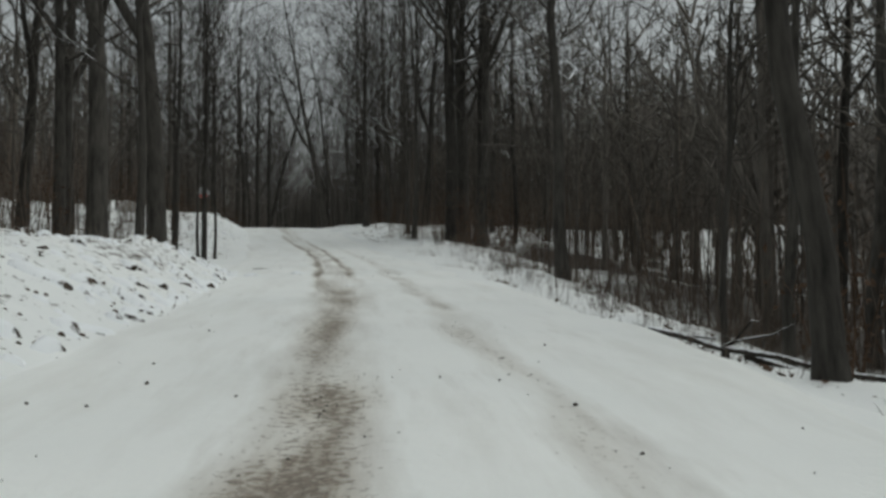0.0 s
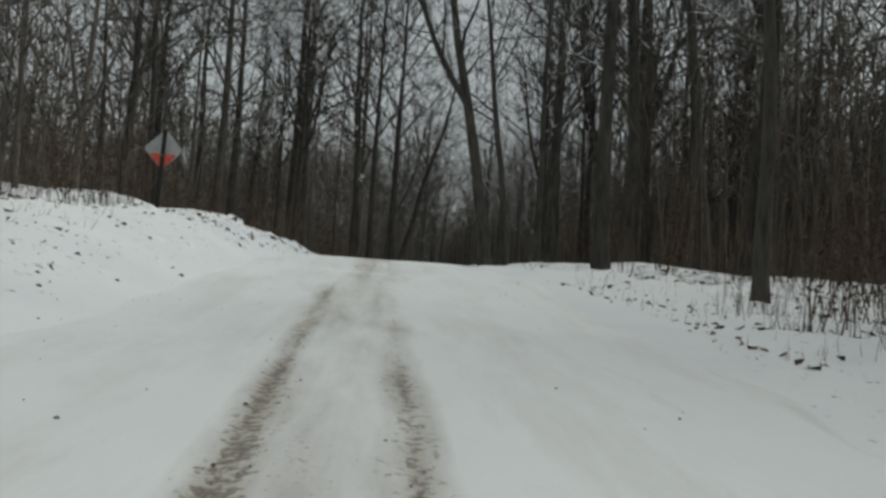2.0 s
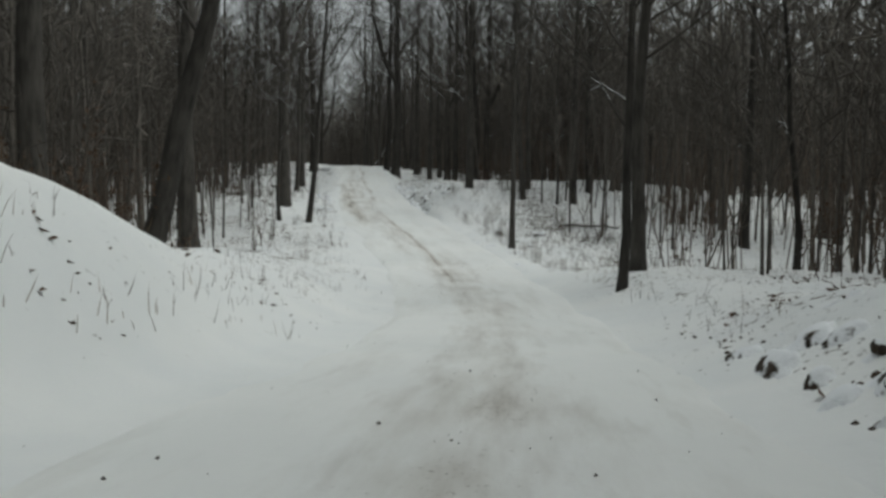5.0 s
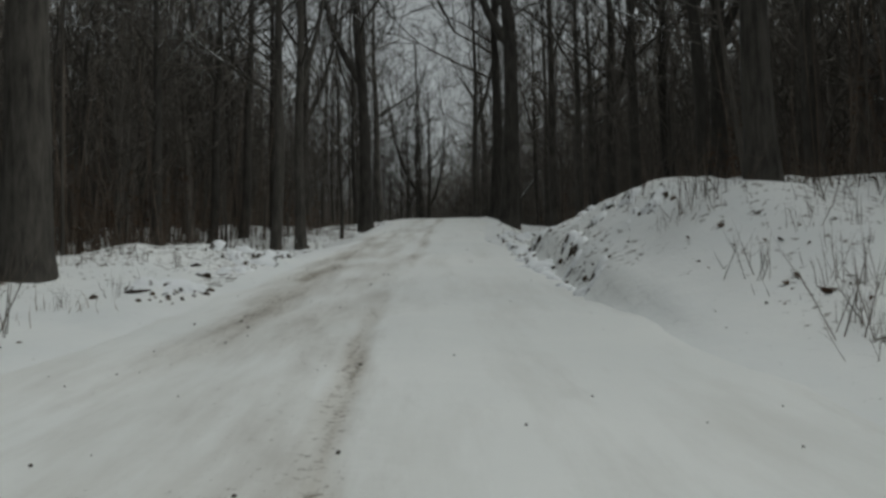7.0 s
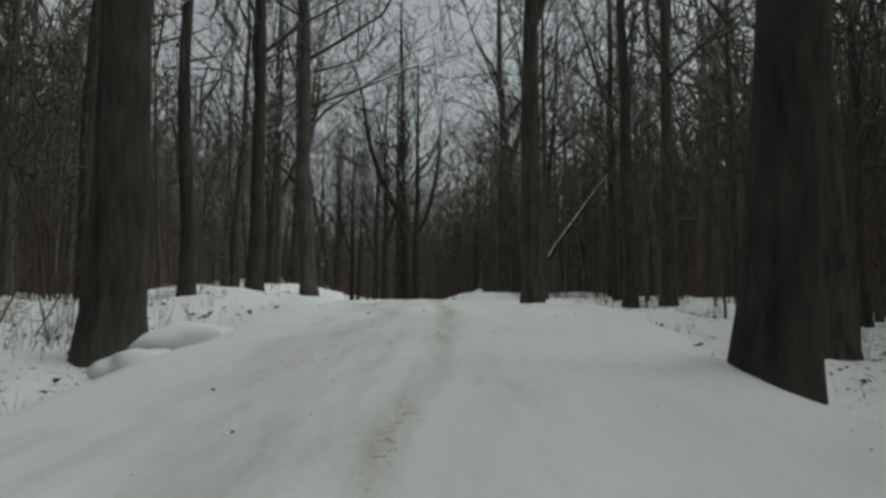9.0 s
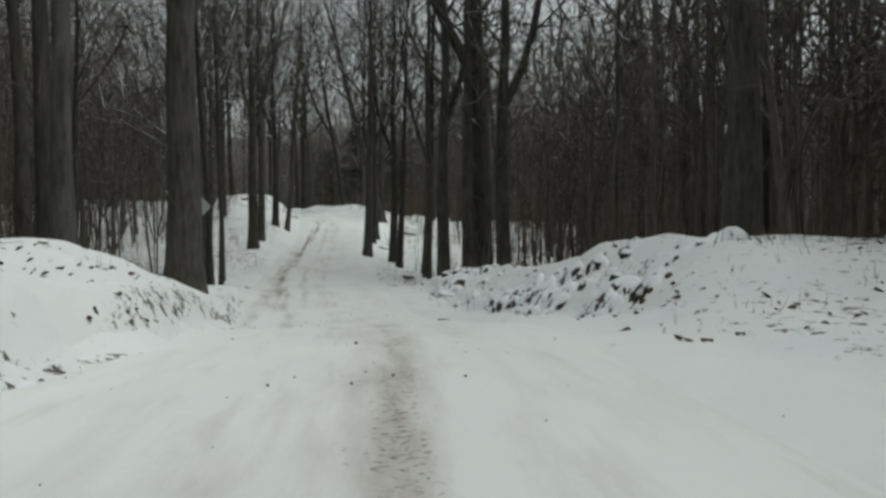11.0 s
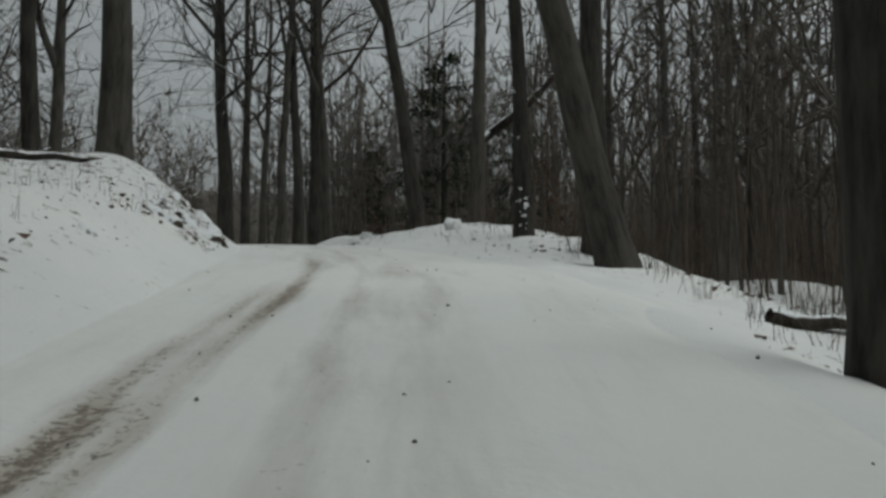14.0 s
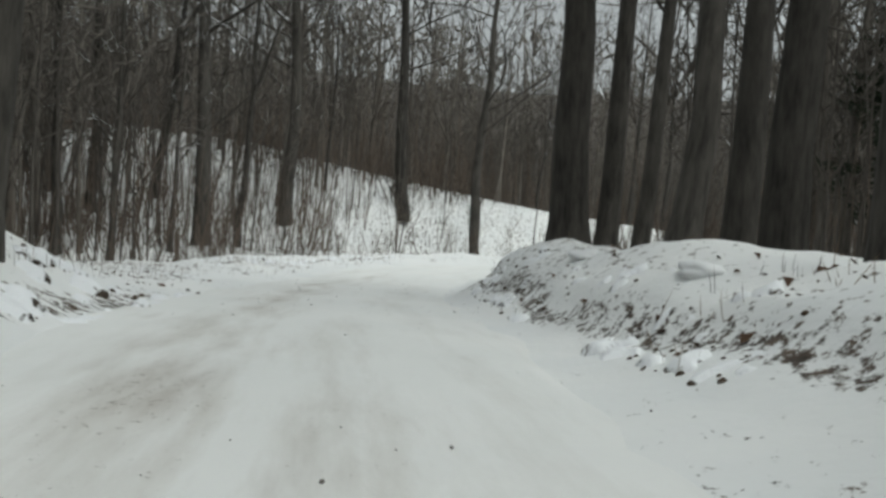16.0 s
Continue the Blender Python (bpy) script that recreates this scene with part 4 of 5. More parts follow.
def road_sign(x, y, turn, height, size, strip, label):
    """A diamond warning sign seen from behind, on a channel post."""
    top = new("road_sign")
    tagged(top, label, "road sign", "road signs")
    h = size / math.sqrt(2)
    mid = height - h
    corner = 0.05
    plate = [(0 - corner, mid - h + corner), (corner, mid - h + corner), (h - corner, mid - corner), (h - corner, mid + corner),
             (corner, mid + h - corner), (-corner, mid + h - corner), (-h + corner, mid + corner), (-h + corner, mid - corner)]
    plate_ob = part("plate", *slab(plate, 0.006), SIGN_BACK, top, "bare grey metal back of the sign")
    if strip:
        part("panel", *(lambda v, f: (v + np.array([0, -0.007, 0]), f))(*slab([(-0.05, mid - h + 0.06), (0.05, mid - h + 0.06), (0.68 * h - 0.02, mid - 0.27 * h), (0.62 * h - 0.02, mid - 0.22 * h), (-0.62 * h + 0.02, mid - 0.22 * h), (-0.68 * h + 0.02, mid - 0.27 * h)], 0.004)),
             SIGN_RED, plate_ob, "bright red reflective lower corner")
    u = [(-0.045, -0.012), (-0.03, -0.012), (-0.02, -0.055), (0.02, -0.055), (0.03, -0.012), (0.045, -0.012), (0.045, -0.017), (0.034, -0.017),
         (0.024, -0.06), (-0.024, -0.06), (-0.034, -0.017), (-0.045, -0.017)]
    n = len(u)
    v = np.array([(a * 1.25, b - 0.002, z) for z in (-0.5, height - 0.03) for a, b in u])
    f = [t for i in range(n) for t in ((i, (i + 1) % n, n + (i + 1) % n), (i, n + (i + 1) % n, n + i))]
    post_ob = part("post", v, f, POST, top, "dark steel channel post")
    ang = np.arange(8) * math.pi / 4
    for dz in (-0.3 * h, 0.3 * h):
        ring = [(0.018 * math.cos(a), -0.062 - q, mid + dz + 0.018 * math.sin(a)) for q in (0, 0.012) for a in ang]
        faces = [t for i in range(8) for t in ((i, (i + 1) % 8, 8 + (i + 1) % 8), (i, 8 + (i + 1) % 8, 8 + i))] + [(8, 8 + i, 9 + i) for i in range(1, 7)]
        part("bolt", ring, faces, SIGN_BACK, post_ob)
    top.matrix_world = pose(x, y, ground_at(x, y), 0, 1.5, turn)
    return top


road_sign(-17.42, 56.3, 12, 2.22, 0.76, True, "grey back of a diamond sign with red lower edge")
road_sign(-53.6, 213.75, 26, 3.3, 0.76, False, "grey back of a diamond sign on a dark post")


def fallen(name, start, end, radius, label, snow=True, limbs=3, seed=0, sink=0.0, category="log", group="fallen wood"):
    """A fallen trunk or branch between two places, with broken limbs."""
    rng = np.random.RandomState(500 + seed)
    a, b = np.array(start, float), np.array(end, float)
    n = 7
    u = np.linspace(0, 1, n)[:, None]
    length = np.linalg.norm(b - a)
    pts = a + (b - a) * u + rng.normal(0, 0.012, (n, 3)) * length
    pts[:, 2] -= sink
    rad = radius * (1 - 0.5 * u[:, 0])
    top = new(name)
    tagged(top, label, category, group)
    w = Wood()
    w.tube(pts, rad, 8 if radius > 0.04 else 5, True)
    mat = SNOWY_BARK if snow else BARK
    w2 = new("stem", w.mesh("stem", mat))
    w2.parent = top
    for _ in range(limbs):
        k = rng.randint(1, n - 1)
        q = limb_path(rng, pts[k], rng.normal(0, 0.6, 3) + (b - a) / length + np.array([0, 0, 0.2]), length * rng.uniform(0.15, 0.35), 3, 0.2, 0.05)
        lw = Wood()
        lw.tube(q, rad[k] * 0.5 * np.array([1, 0.8, 0.55, 0.2]), 5, True)
        new("limb", lw.mesh("limb", mat)).parent = top
    return top


def on_ground(x, y, up=0.0):
    return (x, y, ground_at(x, y) + up)


# the snow-lined trunk that leans across the right bank
lean_trunk = fallen("leaning_trunk", (-33.9, 207.5, ground_at(-33.9, 207.5) - 0.4), (-27.0, 208.0, 15.6), 0.14, "long leaning dead trunk lined with white snow", True, 2, 1, category="dead tree")
lw = Wood()
u = np.linspace(0, 1, 7)[:, None]
low, high = np.array((-33.9, 207.5, ground_at(-33.9, 207.5) - 0.4)), np.array((-27.0, 208.0, 15.6))
line = low + (high - low) * u + np.random.RandomState(501).normal(0, 0.012, (7, 3)) * np.linalg.norm(high - low)
lw.tube(line + np.array((-0.06, -0.045, 0.05)) * (1 - 0.4 * u), 0.085 * (1 - 0.45 * u[:, 0]), 7, True)
snow_line = new("snow_line", lw.mesh("snow_line", CAP_SNOW))
snow_line.parent = lean_trunk
tagged(snow_line, "strip of snow along the trunk")
for k, (x0, y0, x1, y1, r, up, snow, label) in enumerate([
        (4.3, 15.9, 6.5, 9.2, .07, .25, True, "thin fallen log lying in snow below the road"),
        (5.2, 13.5, 8.8, 10.0, .09, .12, True, "fallen log half buried in snow among saplings"),
        (-69.4, 223.4, -63.9, 226.9, .07, .35, True, "fallen branch lying across the snowy woods floor"),
        (-51.3, 231.9, -48.6, 232.9, .10, .12, True, "snow-topped fallen log beside roadside trees"),
        (-61.9, 249.9, -60.2, 250.7, .14, .1, True, "short snow-topped log beside the road"),
        (-59.35, 241.3, -58.5, 241.75, .07, .05, True, "dark log with snow beside a trunk"),
        (-74.6, 246.9, -73.4, 249.3, .10, .15, True, "snow-topped log lying on the bank"),
        (-17.9, 57.6, -16.9, 59.6, .07, .1, True, "snow-topped broken log on the sign's bank"),
        (-31.5, 150.5, -30.8, 153.0, .05, .15, True, "fallen branch with snow beside the road"),
        (-33.8, 152.0, -32.0, 150.8, .09, .4, False, "dark broken trunk leaning beside the road"),
        (-10.5, 129.5, -7.0, 131.0, .07, .3, False, "bent dark branch over the snow")]):
    fallen("fallen_log", on_ground(x0, y0, up), on_ground(x1, y1, up * 0.4), r, label, snow, 3, 10 + k)


def road_height(x, y):
    s, d, z = road_coords([x], [y])
    return max(float(z[0]) + 0.035, ground_at(x, y))


for k, (x0, y0, x1, y1, label) in enumerate([
        (-16.85, 73.85, -16.45, 74.05, "dark stick lying on packed snow"), (-16.6, 73.55, -16.4, 73.65, "short dark stick on packed snow"), (-16.6, 74.65, -16.2, 74.85, "dark stick lying on packed snow"),
        (-5.62, 23.05, -5.28, 23.5, "dark stick at the road's edge"), (-74.1, 258.3, -73.6, 259.1, "thin forked twig on the snowy road"), (-42.72, 208.58, -42.57, 209.0, "short stick on packed snow")]):
    fallen("stick", (x0, y0, road_height(x0, y0) + 0.02), (x1, y1, road_height(x1, y1) + 0.015), 0.022 if k < 3 else 0.013, label, False, 1 if k != 4 else 3, 40 + k, category="stick", group="sticks on the road")


def snowy_lump_material(name, dark, light, cover):
    k = Mat(name, 0.9, 0.15)
    c = k.mix(k.ramp(k.noise(7.0, 5.0), 0.3, 0.7), dark, light)
    nrm = k.n("ShaderNodeNewGeometry")
    sep = k.n("ShaderNodeSeparateXYZ")
    k.link(nrm.outputs["Normal"], sep.inputs[0])
    up = k.math("ADD", sep.outputs["Z"], k.ramp(k.noise(4.0, 4.0), 0.3, 0.7, -0.35, 0.35))
    k.colour(k.mix(k.ramp(up, cover, cover + 0.12), c, (0.79, 0.81, 0.825)))
    return k.bump(k.noise(14.0, 4.0), 0.6, 0.03).m


CLOD = snowy_lump_material("snowy_clod", (0.022, 0.018, 0.014), (0.085, 0.066, 0.05), 0.42)
ROCK = snowy_lump_material("snowy_rock", (0.05, 0.046, 0.042), (0.14, 0.128, 0.115), 0.5)
RUST_CLOD = snowy_lump_material("snowy_leaf_clod", (0.030, 0.020, 0.014), (0.10, 0.066, 0.045), 0.5)


def lump(seed, detail, jag):
    """A jagged stone or clod of about one metre across."""
    bm = bmesh.new()
    bmesh.ops.create_icosphere(bm, subdivisions=detail, radius=0.5)
    off = Vector((seed * 3.7, seed * 1.3, seed * 2.1))
    for v in bm.verts:
        n = noise.noise(v.co * 2.2 + off) * jag + noise.noise(v.co * 5.0 + off) * jag * 0.5
        v.co *= 1 + n
        v.co.z *= 0.75
    bmesh.ops.triangulate(bm, faces=bm.faces)
    bm.verts.ensure_lookup_table()
    v = np.array([q.co[:] for q in bm.verts])
    f = np.array([[q.index for q in p.verts] for p in bm.faces])
    bm.free()
    return v, f


LUMPS = [lump(i, 2, 0.55) for i in range(5)]
SMALL = [lump(20 + i, 1, 0.5) for i in range(6)]
LUMP_MESHES = {m.name: [soup_mesh("clod", v, f, m) for v, f in LUMPS] for m in (CLOD, ROCK, RUST_CLOD)}


def boulder(x, y, size, material, seed, label, name="clod", up=0.1, category="clod"):
    ob = new(name, LUMP_MESHES[material.name][seed % 5])
    k = size
    ob.matrix_world = pose(x, y, ground_at(x, y) + up * size, 0, 0, seed * 67 % 360) @ Matrix.Diagonal((k * 1.15, k * 0.9, k, 1))
    return tagged(ob, label, category, "stones and clods on the banks")


# cut banks: first and last station, nearest and farthest offset, clods, rubble, lumps for each square metre, size of the lumps, material
CUTS = [(138, 153, 2.6, 4.8, 8, 260, 9, 1.0, CLOD), (208, 230, 4.6, 7.0, 12, 200, 9, 1.2, CLOD), (274, 294, 3.2, 4.5, 0, 260, 11, .7, CLOD), (139, 150, -4.6, -3.3, 5, 140, 9, 1.1, CLOD),
        (199, 227, -3.0, -2.3, 0, 420, 20, .42, RUST_CLOD), (262, 287, -4.0, -2.4, 4, 240, 9, .9, CLOD), (297, 318, -6.2, -5.2, 0, 140, 12, .8, CLOD), (1, 24, -6.4, -2.7, 3, 300, 9, .75, CLOD),
        (60, 90, -6.0, -3.8, 3, 220, 6, .9, CLOD), (76, 98, 3.2, 5.2, 4, 160, 6, .9, CLOD), (44, 66, -7.0, -3.4, 0, 200, 4, .6, RUST_CLOD), (117, 134, 2.9, 6.5, 2, 70, 2, .6, CLOD),
        (252, 266, -7.0, -3.4, 0, 260, 5, .55, CLOD), (230, 246, -8.0, -4.0, 0, 160, 3, .5, CLOD)]
CLOD_LABELS = {CLOD.name: "dark frozen soil clod capped with snow", ROCK.name: "grey stone capped with snow on the bank", RUST_CLOD.name: "brown leaf-matted soil clod capped with snow"}


def clod_sheet(lo, hi, near, far, density, size, material, rng):
    """Broken ground along a bank: many rounded clods rising out of the snow, as one sheet."""
    s = np.arange(lo - 1, hi + 1, 0.085)
    d = np.arange(near - 0.35, far + 0.35, 0.07)
    S, D = np.meshgrid(s, d, indexing="ij")
    H = np.full(S.shape, -0.12)
    wob = 0.35 * value_noise(S * 1.0, D * 1.0, 0.16, 61) + 0.3 * value_noise(S, D, 0.4, 62)
    foot = near if abs(near) < abs(far) else far
    for _ in range(int(density * (hi - lo) * (far - near))):
        cs, depth = rng.uniform(lo, hi), rng.uniform(0, 1) ** 2.0
        cd = foot + (far + near - 2 * foot) * depth
        if value_noise(np.array([cs]), np.array([cd]), 1.6, 63)[0] < -0.3 + 0.55 * depth * rng.uniform(0, 1):
            continue
        r = size * (0.05 + 0.2 * rng.uniform(0, 1) ** 2.5)
        tall = r * rng.uniform(0.55, 1.15)
        i0, i1 = np.searchsorted(s, (cs - 1.6 * r, cs + 1.6 * r))
        j0, j1 = np.searchsorted(d, (cd - 1.6 * r, cd + 1.6 * r))
        k = (slice(i0, i1), slice(j0, j1))
        stretch = rng.uniform(0.75, 1.35)
        rho = np.sqrt(((S[k] - cs) / stretch) ** 2 + ((D[k] - cd) * stretch) ** 2) / r * (1 + wob[k])
        H[k] = np.maximum(H[k], np.where(rho < 1, tall * np.sqrt(np.clip(1 - rho ** 2, 0, 1)) - 0.02, -0.12))
    cx, cy = np.interp(s, STATION, AXIS[:, 0]), np.interp(s, STATION, AXIS[:, 1])
    tx, ty = np.interp(s, STATION, TANGENT[:, 0]), np.interp(s, STATION, TANGENT[:, 1])
    X, Y = cx[:, None] + ty[:, None] * D, cy[:, None] - tx[:, None] * D
    Z = land(X, Y).reshape(X.shape) + H
    tagged(new("broken_bank", grid_mesh("broken_bank", X, Y, Z, material)), "broken dark soil clods under patchy snow", "soil", kind="stuff")


def build_cuts():
    rng = np.random.RandomState(77)
    for lo, hi, near, far, big, small, density, size, mat in CUTS:
        clod_sheet(lo, hi, near, far, density, size, mat, rng)
        foot = near if abs(near) < abs(far) else far
        span = far + near - 2 * foot
        for k in range(big):
            x, y = beside(rng.uniform(lo, hi), foot + span * rng.uniform(0.05, 0.8))
            boulder(x, y, rng.uniform(0.2, 0.42), mat, rng.randint(1000), CLOD_LABELS[mat.name], up=rng.uniform(-0.05, 0.1))
        rows = []
        pick = []
        for k in range(small):
            s = rng.uniform(lo - 1, hi + 1)
            d = foot + span * (rng.uniform(-0.25, 1.2) if rng.uniform() < 0.3 else rng.uniform(-0.1, 0.35))
            if value_noise(np.array([s]), np.array([d]), 1.6, 63)[0] < rng.uniform(-0.35, 0.2):
                continue
            x, y = beside(s, d)
            rows.append((x, y, rng.uniform(0, 6.28), size * (0.04 + 0.12 * rng.uniform() ** 2)))
            pick.append(SMALL[rng.randint(6)])
        a = np.array(rows)
        z = land(a[:, 0], a[:, 1])
        scatter("bank_rubble", "loose dark soil lumps and leaves along the snowy bank", "rubble", pick, [(r[0], r[1], h + 0.015, r[2], r[3], 0.0) for r, h in zip(rows, z)], SOIL)


build_cuts()
for k, (x, y, size, mat, label) in enumerate([(-56.46, 221.08, .3, RUST_CLOD, "brown clod lying at the road's edge"), (-52.5, 230.2, .5, ROCK, "dark stone beside the roadside trees"), (-45.7, 205.6, .3, CLOD, "dark clod on the packed snow"),
                                         (-9.65, 61.0, .22, CLOD, "small dark clod on the packed snow"), (-14.2, 128.6, .42, ROCK, "snow-topped stump-like stone below the bank"), (-13.4, 125.6, .4, ROCK, "dark stone at the foot of a trunk"),
                                         (-12.0, 127.5, .5, ROCK, "flat dark stone in the snow"), (-3.9, 20.9, .45, CLOD, "dark clod at the foot of the bank"), (-5.0, 20.2, .5, CLOD, "dark clod at the foot of the bank")]):
    boulder(x, y, size, mat, 300 + k, label)


def snow_heap(x, y, size, tall, label):
    """A rounded cap of snow over a stump or stone."""
    v, f = lump(60 + int(size * 100) % 17, 3, 0.5)
    ob = new("snow_mound", soup_mesh("snow_mound", v * np.array([size, size, tall]), f, CAP_SNOW))
    ob.matrix_world = pose(x, y, ground_at(x, y) + tall * 0.02, 0, 0, 30)
    return tagged(ob, label, "snow heap", "snow heaps")


for s, d, size, tall, label in ((274.3, 4.4, .42, .5, "rounded snow heap capping a stump on the berm"), (281, 4.6, .6, .3, "small snow heap on the ploughed berm"), (286, 4.6, .7, .3, "small snow heap on the ploughed berm"),
                                (171.5, -3.2, 1.3, .9, "lumpy snow heap piled at the roadside"), (169.5, -3.0, .9, .6, "snow heap over roadside stones"), (269.4, 4.3, .5, .75, "small snow heap on the ploughed berm")):
    x, y = beside(s, d)
    snow_heap(x, y, size, tall, label)

# snow caught on the trunks at the bend
bend_tree = min(taken, key=lambda q: (q[0] + 67.1) ** 2 + (q[1] - 255.7) ** 2)
limb_tree = min(taken, key=lambda q: (q[0] + 71.1) ** 2 + (q[1] - 263.3) ** 2)
rng = np.random.RandomState(31)
for k in range(40):
    z = 0.1 + 3.8 * (k / 40) ** 1.3 + rng.uniform(-0.1, 0.1)
    v, f = lump(80 + k, 2, 0.9)
    r = 0.215 - 0.012 * z
    a = rng.normal(math.radians(-40), 0.5)
    size = rng.uniform(0.05, 0.14) * (1.4 if z < 1.2 else 0.8)
    at = Vector((bend_tree[0] + r * math.cos(a) - 0.035 * z, bend_tree[1] + r * math.sin(a), ground_at(bend_tree[0], bend_tree[1]) + z))
    ob = new("snow_patch", soup_mesh("snow_patch", v * np.array([size * 0.4, size, size * 1.1]), f, CAP_SNOW))
    ob.parent = bend_tree[2]
    ob.matrix_parent_inverse = bend_tree[2].matrix_basis.inverted()
    ob.matrix_basis = Matrix.Translation(at) @ Matrix.Rotation(a, 4, "Z")
    tagged(ob, "snow stuck to the bark" if k == 0 else "")
lw = Wood()
way = spline([(limb_tree[0] - 0.15, limb_tree[1] + 0.55, 11.7), (-70.95, 263.75, 12.1), (-70.44, 263.85, 12.45), (-69.82, 263.95, 12.9), (-69.11, 264.11, 13.55), (-68.1, 264.5, 14.8)], 0.4)
lw.tube(way, np.linspace(0.2, 0.1, len(way)), 8)
limb = new("big_limb", lw.mesh("big_limb", SNOWY_BARK))
limb.parent = limb_tree[2]
limb.matrix_parent_inverse = limb_tree[2].matrix_basis.inverted()
tagged(limb, "thick crooked limb with snow on top")


# ---- pines, leafy saplings, weeds and gravel ----
NEEDLE = plain_material("pine_needles", (0.012, 0.018, 0.011), (0.035, 0.048, 0.028), 3.0, 0.8, 0.2)


def pine_meshes(seed, height):
    rng = np.random.RandomState(seed)
    trunk, crown = Wood(), Wood()
    trunk.tube([(0, 0, -0.5), (0, 0, height * 0.5), (0.1, 0, height)], (0.2, 0.14, 0.03), 8)
    for k in range(46):
        z = height * (0.25 + 0.73 * k / 46)
        length = (height - z) * 0.28 + 0.6
        th = rng.uniform(0, 6.28)
        p = limb_path(rng, (0, 0, z), (math.cos(th), math.sin(th), 0.1), length, 4, 0.1, -0.02)
        crown.tube(p, (0.03, 0.024, 0.018, 0.012, 0.005), 3, True)
        for j in range(26):
            q = p[rng.randint(1, 5)] + rng.normal(0, 0.12, 3)
            crown.tube([q, q + rng.normal(0, 0.3, 3) + np.array([math.cos(th), math.sin(th), 0.15]) * 0.25], (0.05, 0.01), 3, True)
    return trunk.mesh("trunk", BARK), crown.mesh("crown", NEEDLE)


PINES = [pine_meshes(900, 13), pine_meshes(901, 10)]
for x, y, k in ((-78.5, 277.5, 0), (-75.5, 281.0, 1), (-81.7, 290.1, 0), (-86.0, 284.1, 1)):
    top = new("pine_tree")
    tagged(top, "dark green pine with drooping needles behind bare trees", "tree", "pines")
    for name, me in zip(("trunk", "crown"), PINES[k]):
        new(name, me).parent = top
    top.matrix_world = pose(x, y, ground_at(x, y), 0, 0, x * 50)


def leafy_template(seed):
    """A sapling that keeps its dead brown leaves."""
    rng = np.random.RandomState(seed)
    w, leaves = Wood(), []
    for _ in range(5):
        p = limb_path(rng, (*rng.normal(0, 0.25, 2), -0.1), (*rng.normal(0, 0.2, 2), 1), rng.uniform(1.4, 3.0), 4, 0.12, 0.02)
        w.tube(p, (0.016, 0.013, 0.01, 0.007, 0.003), 3, True)
        for _ in range(26):
            q = p[rng.randint(1, 5)] + rng.normal(0, 0.16, 3)
            a = rng.normal(0, 1, 3)
            a /= np.linalg.norm(a)
            b = np.cross(a, rng.normal(0, 1, 3))
            b /= np.linalg.norm(b)
            leaves.append((q, a, b, rng.uniform(0.04, 0.075)))
    v, f = w.arrays()
    lv, lf = [], []
    for k, (q, a, b, r) in enumerate(leaves):
        c = np.cross(a, b) * 0.3
        lv += [q, q + a * r + b * r * 0.5 + c * r, q + a * 2 * r, q + a * r - b * r * 0.5 + c * r]
        o = len(v) + 4 * k
        lf += [(o, o + 1, o + 2), (o, o + 2, o + 3)]
    return np.r_[v, np.array(lv)], np.r_[f, np.array(lf)]


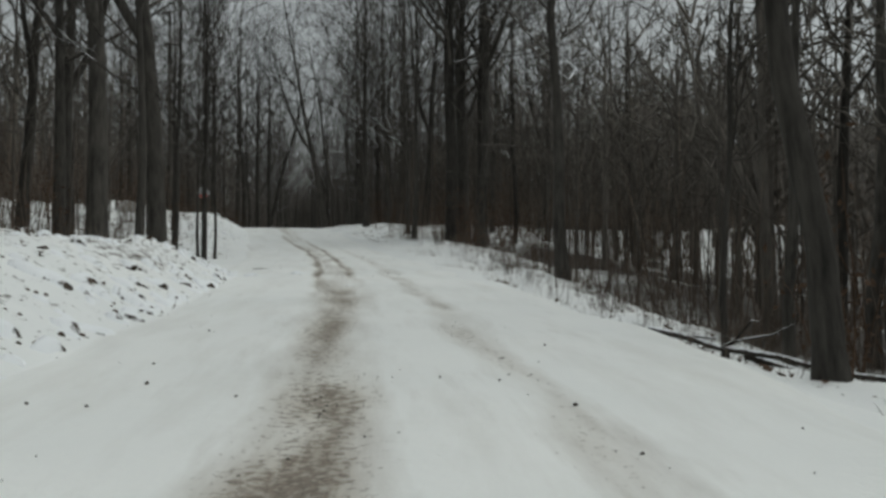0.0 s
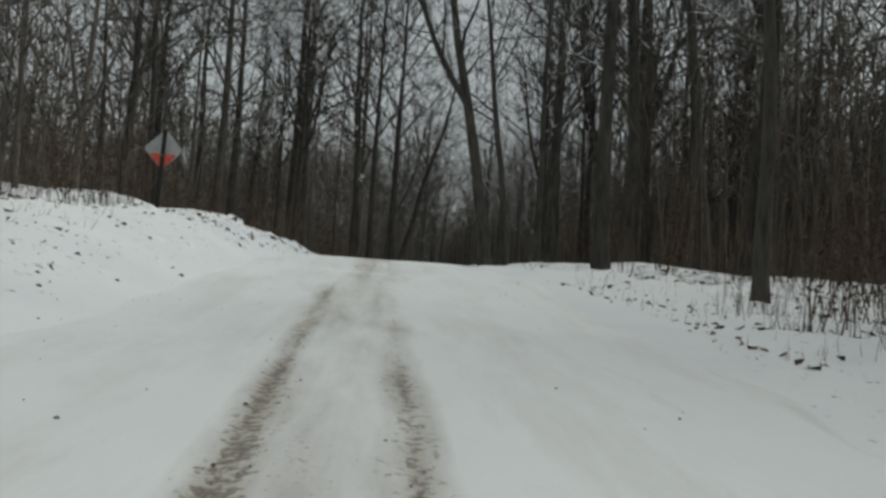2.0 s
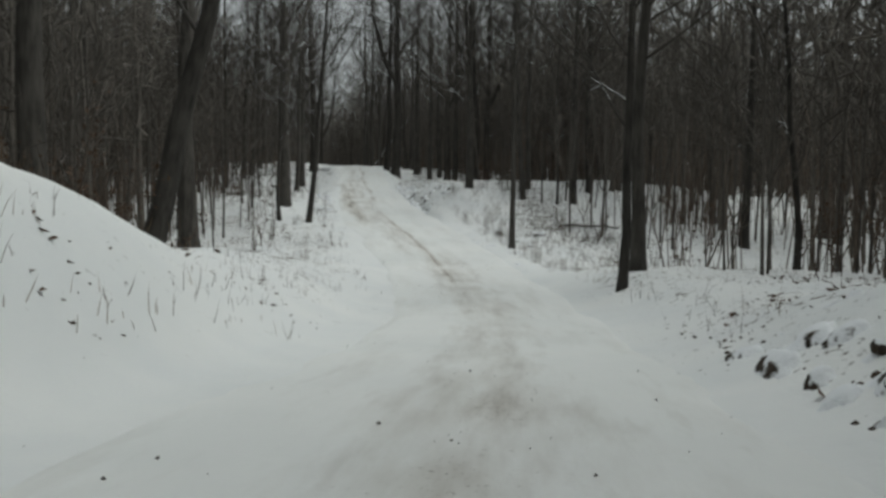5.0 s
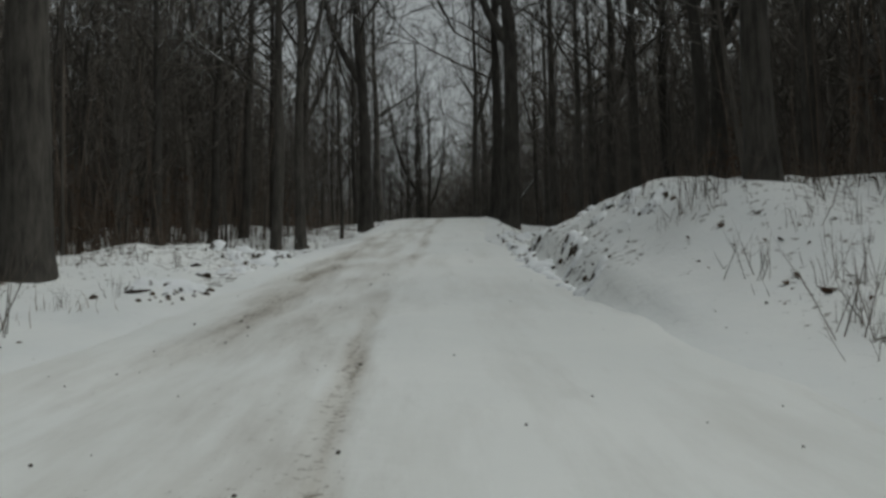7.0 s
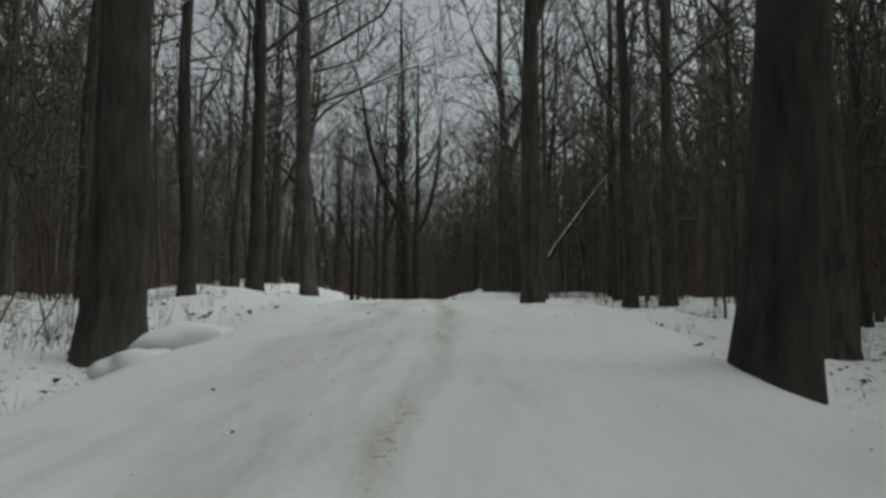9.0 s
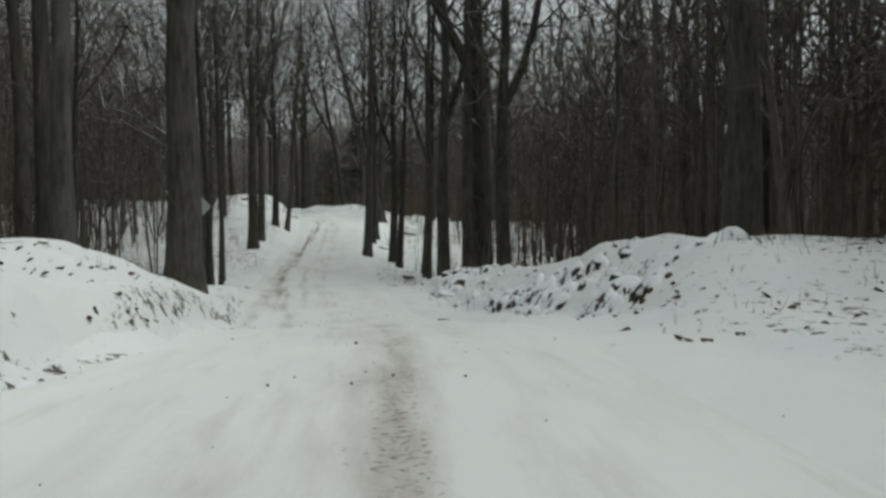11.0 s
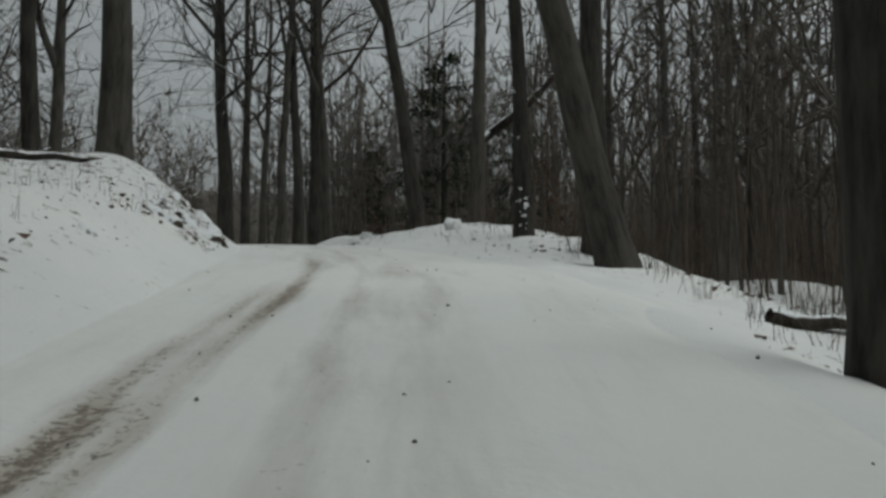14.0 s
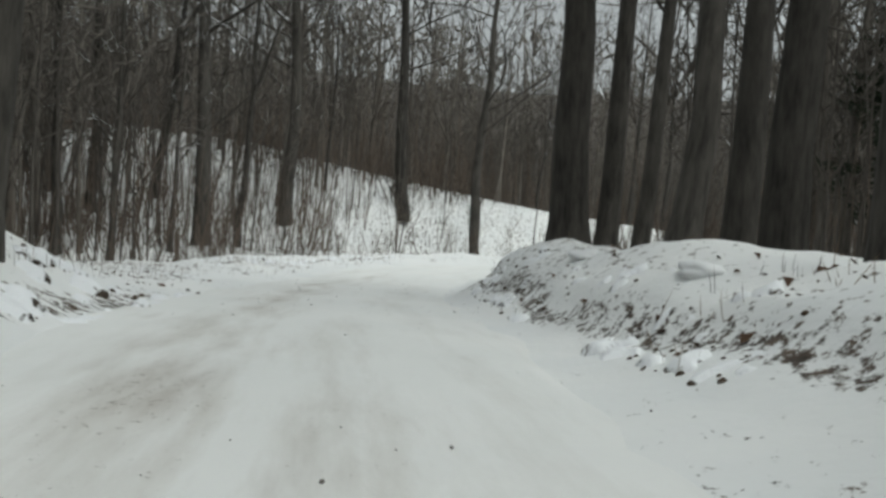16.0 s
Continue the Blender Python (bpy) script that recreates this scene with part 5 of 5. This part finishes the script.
def build_weeds():
    rng = np.random.RandomState(15)
    t = [leafy_template(600 + i) for i in range(4)]
    rows = []
    for _ in range(210):
        s = rng.choice([rng.uniform(38, 112), rng.uniform(120, 165), rng.uniform(0, 300)], p=[0.6, 0.15, 0.25])
        x, y = beside(s, rng.choice([-1, 1]) * rng.uniform(7.0, 17))
        rows.append((x, y))
    a = np.array(rows)
    z = land(a[:, 0], a[:, 1])
    d = np.abs(road_coords(a[:, 0], a[:, 1])[1])
    keep = [(x, y, h, rng.uniform(0, 6.28), rng.uniform(0.7, 1.4), 0.0) for (x, y), h, q in zip(rows, z, d) if q > 6]
    scatter("leafy_saplings", "low saplings still holding dead brown leaves in snow", "saplings", [t[rng.randint(4)] for _ in keep], keep, LEAVES)
    weeds = []
    for i in range(6):
        w = Wood()
        r = np.random.RandomState(700 + i)
        for _ in range(9):
            p = limb_path(r, (*r.normal(0, 0.35, 2), -0.05), (*r.normal(0, 0.22, 2), 1), 0.08 + 0.36 * r.uniform() ** 2, 2, 0.13, -0.02)
            w.tube(p, (0.0042, 0.0036, 0.002), 3, True)
        weeds.append(w.arrays())
    for name, label, mat, n in (("dry_weeds", "dry tan grass and weed stalks poking through snow", GRASS, 2000), ("bare_stems", "thin dark stems poking through roadside snow", BRUSH, 2300)):
        s = rng.uniform(-10, STATION[-1] - 6, n)
        side = rng.choice([-1, 1], n)
        w = half(s)
        off = side * (w + 0.9 + 7 * rng.uniform(0, 1, n))
        cluster = value_noise(s, off, 3.0, 91)
        rows = [beside(p, q) for p, q, c in zip(s, off, cluster) if c > -0.25]
        a = np.array(rows)
        z = land(a[:, 0], a[:, 1])
        keep = [(x, y, h + 0.02, rng.uniform(0, 6.28), rng.uniform(0.6, 1.25), 0.0) for (x, y), h in zip(rows, z)]
        scatter(name, label, "weeds", [weeds[rng.randint(6)] for _ in keep], keep, mat)
    n = 26000
    s = rng.uniform(-8, STATION[-1] - 6, n)
    off = rng.choice([-1, 1], n) * (half(s) + 0.5 + 6 * rng.uniform(0, 1, n))
    ok = value_noise(s, off, 2.2, 92) + 0.5 * value_noise(s, off, 0.7, 93) + 0.12 * (np.abs(off) - half(s) - 3) > 0.05
    rows = np.array([beside(p, q) for p, q in zip(s[ok], off[ok])])
    z = land(rows[:, 0], rows[:, 1])
    flakes = []
    for i in range(8):
        q = rng.normal(0, 0.35, (4, 3)) + np.array([(-1, 0, 0), (0, -0.6, 0.2), (1, 0, 0), (0, 0.6, 0.25)])
        flakes.append((q, np.array([(0, 1, 2), (0, 2, 3)])))
    keep = [(x, y, h + 0.035, rng.uniform(0, 6.28), 0.025 + 0.06 * rng.uniform() ** 2, 0.0) for (x, y), h in zip(rows, z)]
    scatter("leaf_litter", "scattered dead brown leaves lying on verge snow", "leaves", [flakes[rng.randint(8)] for _ in keep], keep, LEAVES)


build_weeds()


def build_gravel():
    rng = np.random.RandomState(18)
    s, d = rng.uniform(-6, 300, 70000), rng.uniform(-3.0, 3.0, 70000)
    chance = 0.018 + 0.6 * track_wear(s, d) ** 2 * np.where(s < 75, 1.0, 0.3)
    ok = (rng.uniform(0, 1, len(s)) < chance) & (np.abs(d) < half(s) + 0.3)
    rows = [(*beside(p, q), p, q) for p, q in zip(s[ok], d[ok])]
    a = np.array(rows)
    z = np.interp(a[:, 2], STATION, AXIS[:, 2])
    wear = track_wear(a[:, 2], a[:, 3])
    keep = [(x, y, h + 0.03 - 0.035 * q, rng.uniform(0, 6.28), 0.012 + 0.026 * rng.uniform() ** 4, 0.0) for (x, y, s, d), h, q in zip(rows, z, wear)]
    scatter("road_gravel", "loose dark gravel on the packed snow road", "gravel", [SMALL[rng.randint(6)] for _ in keep], keep, STONE)


build_gravel()
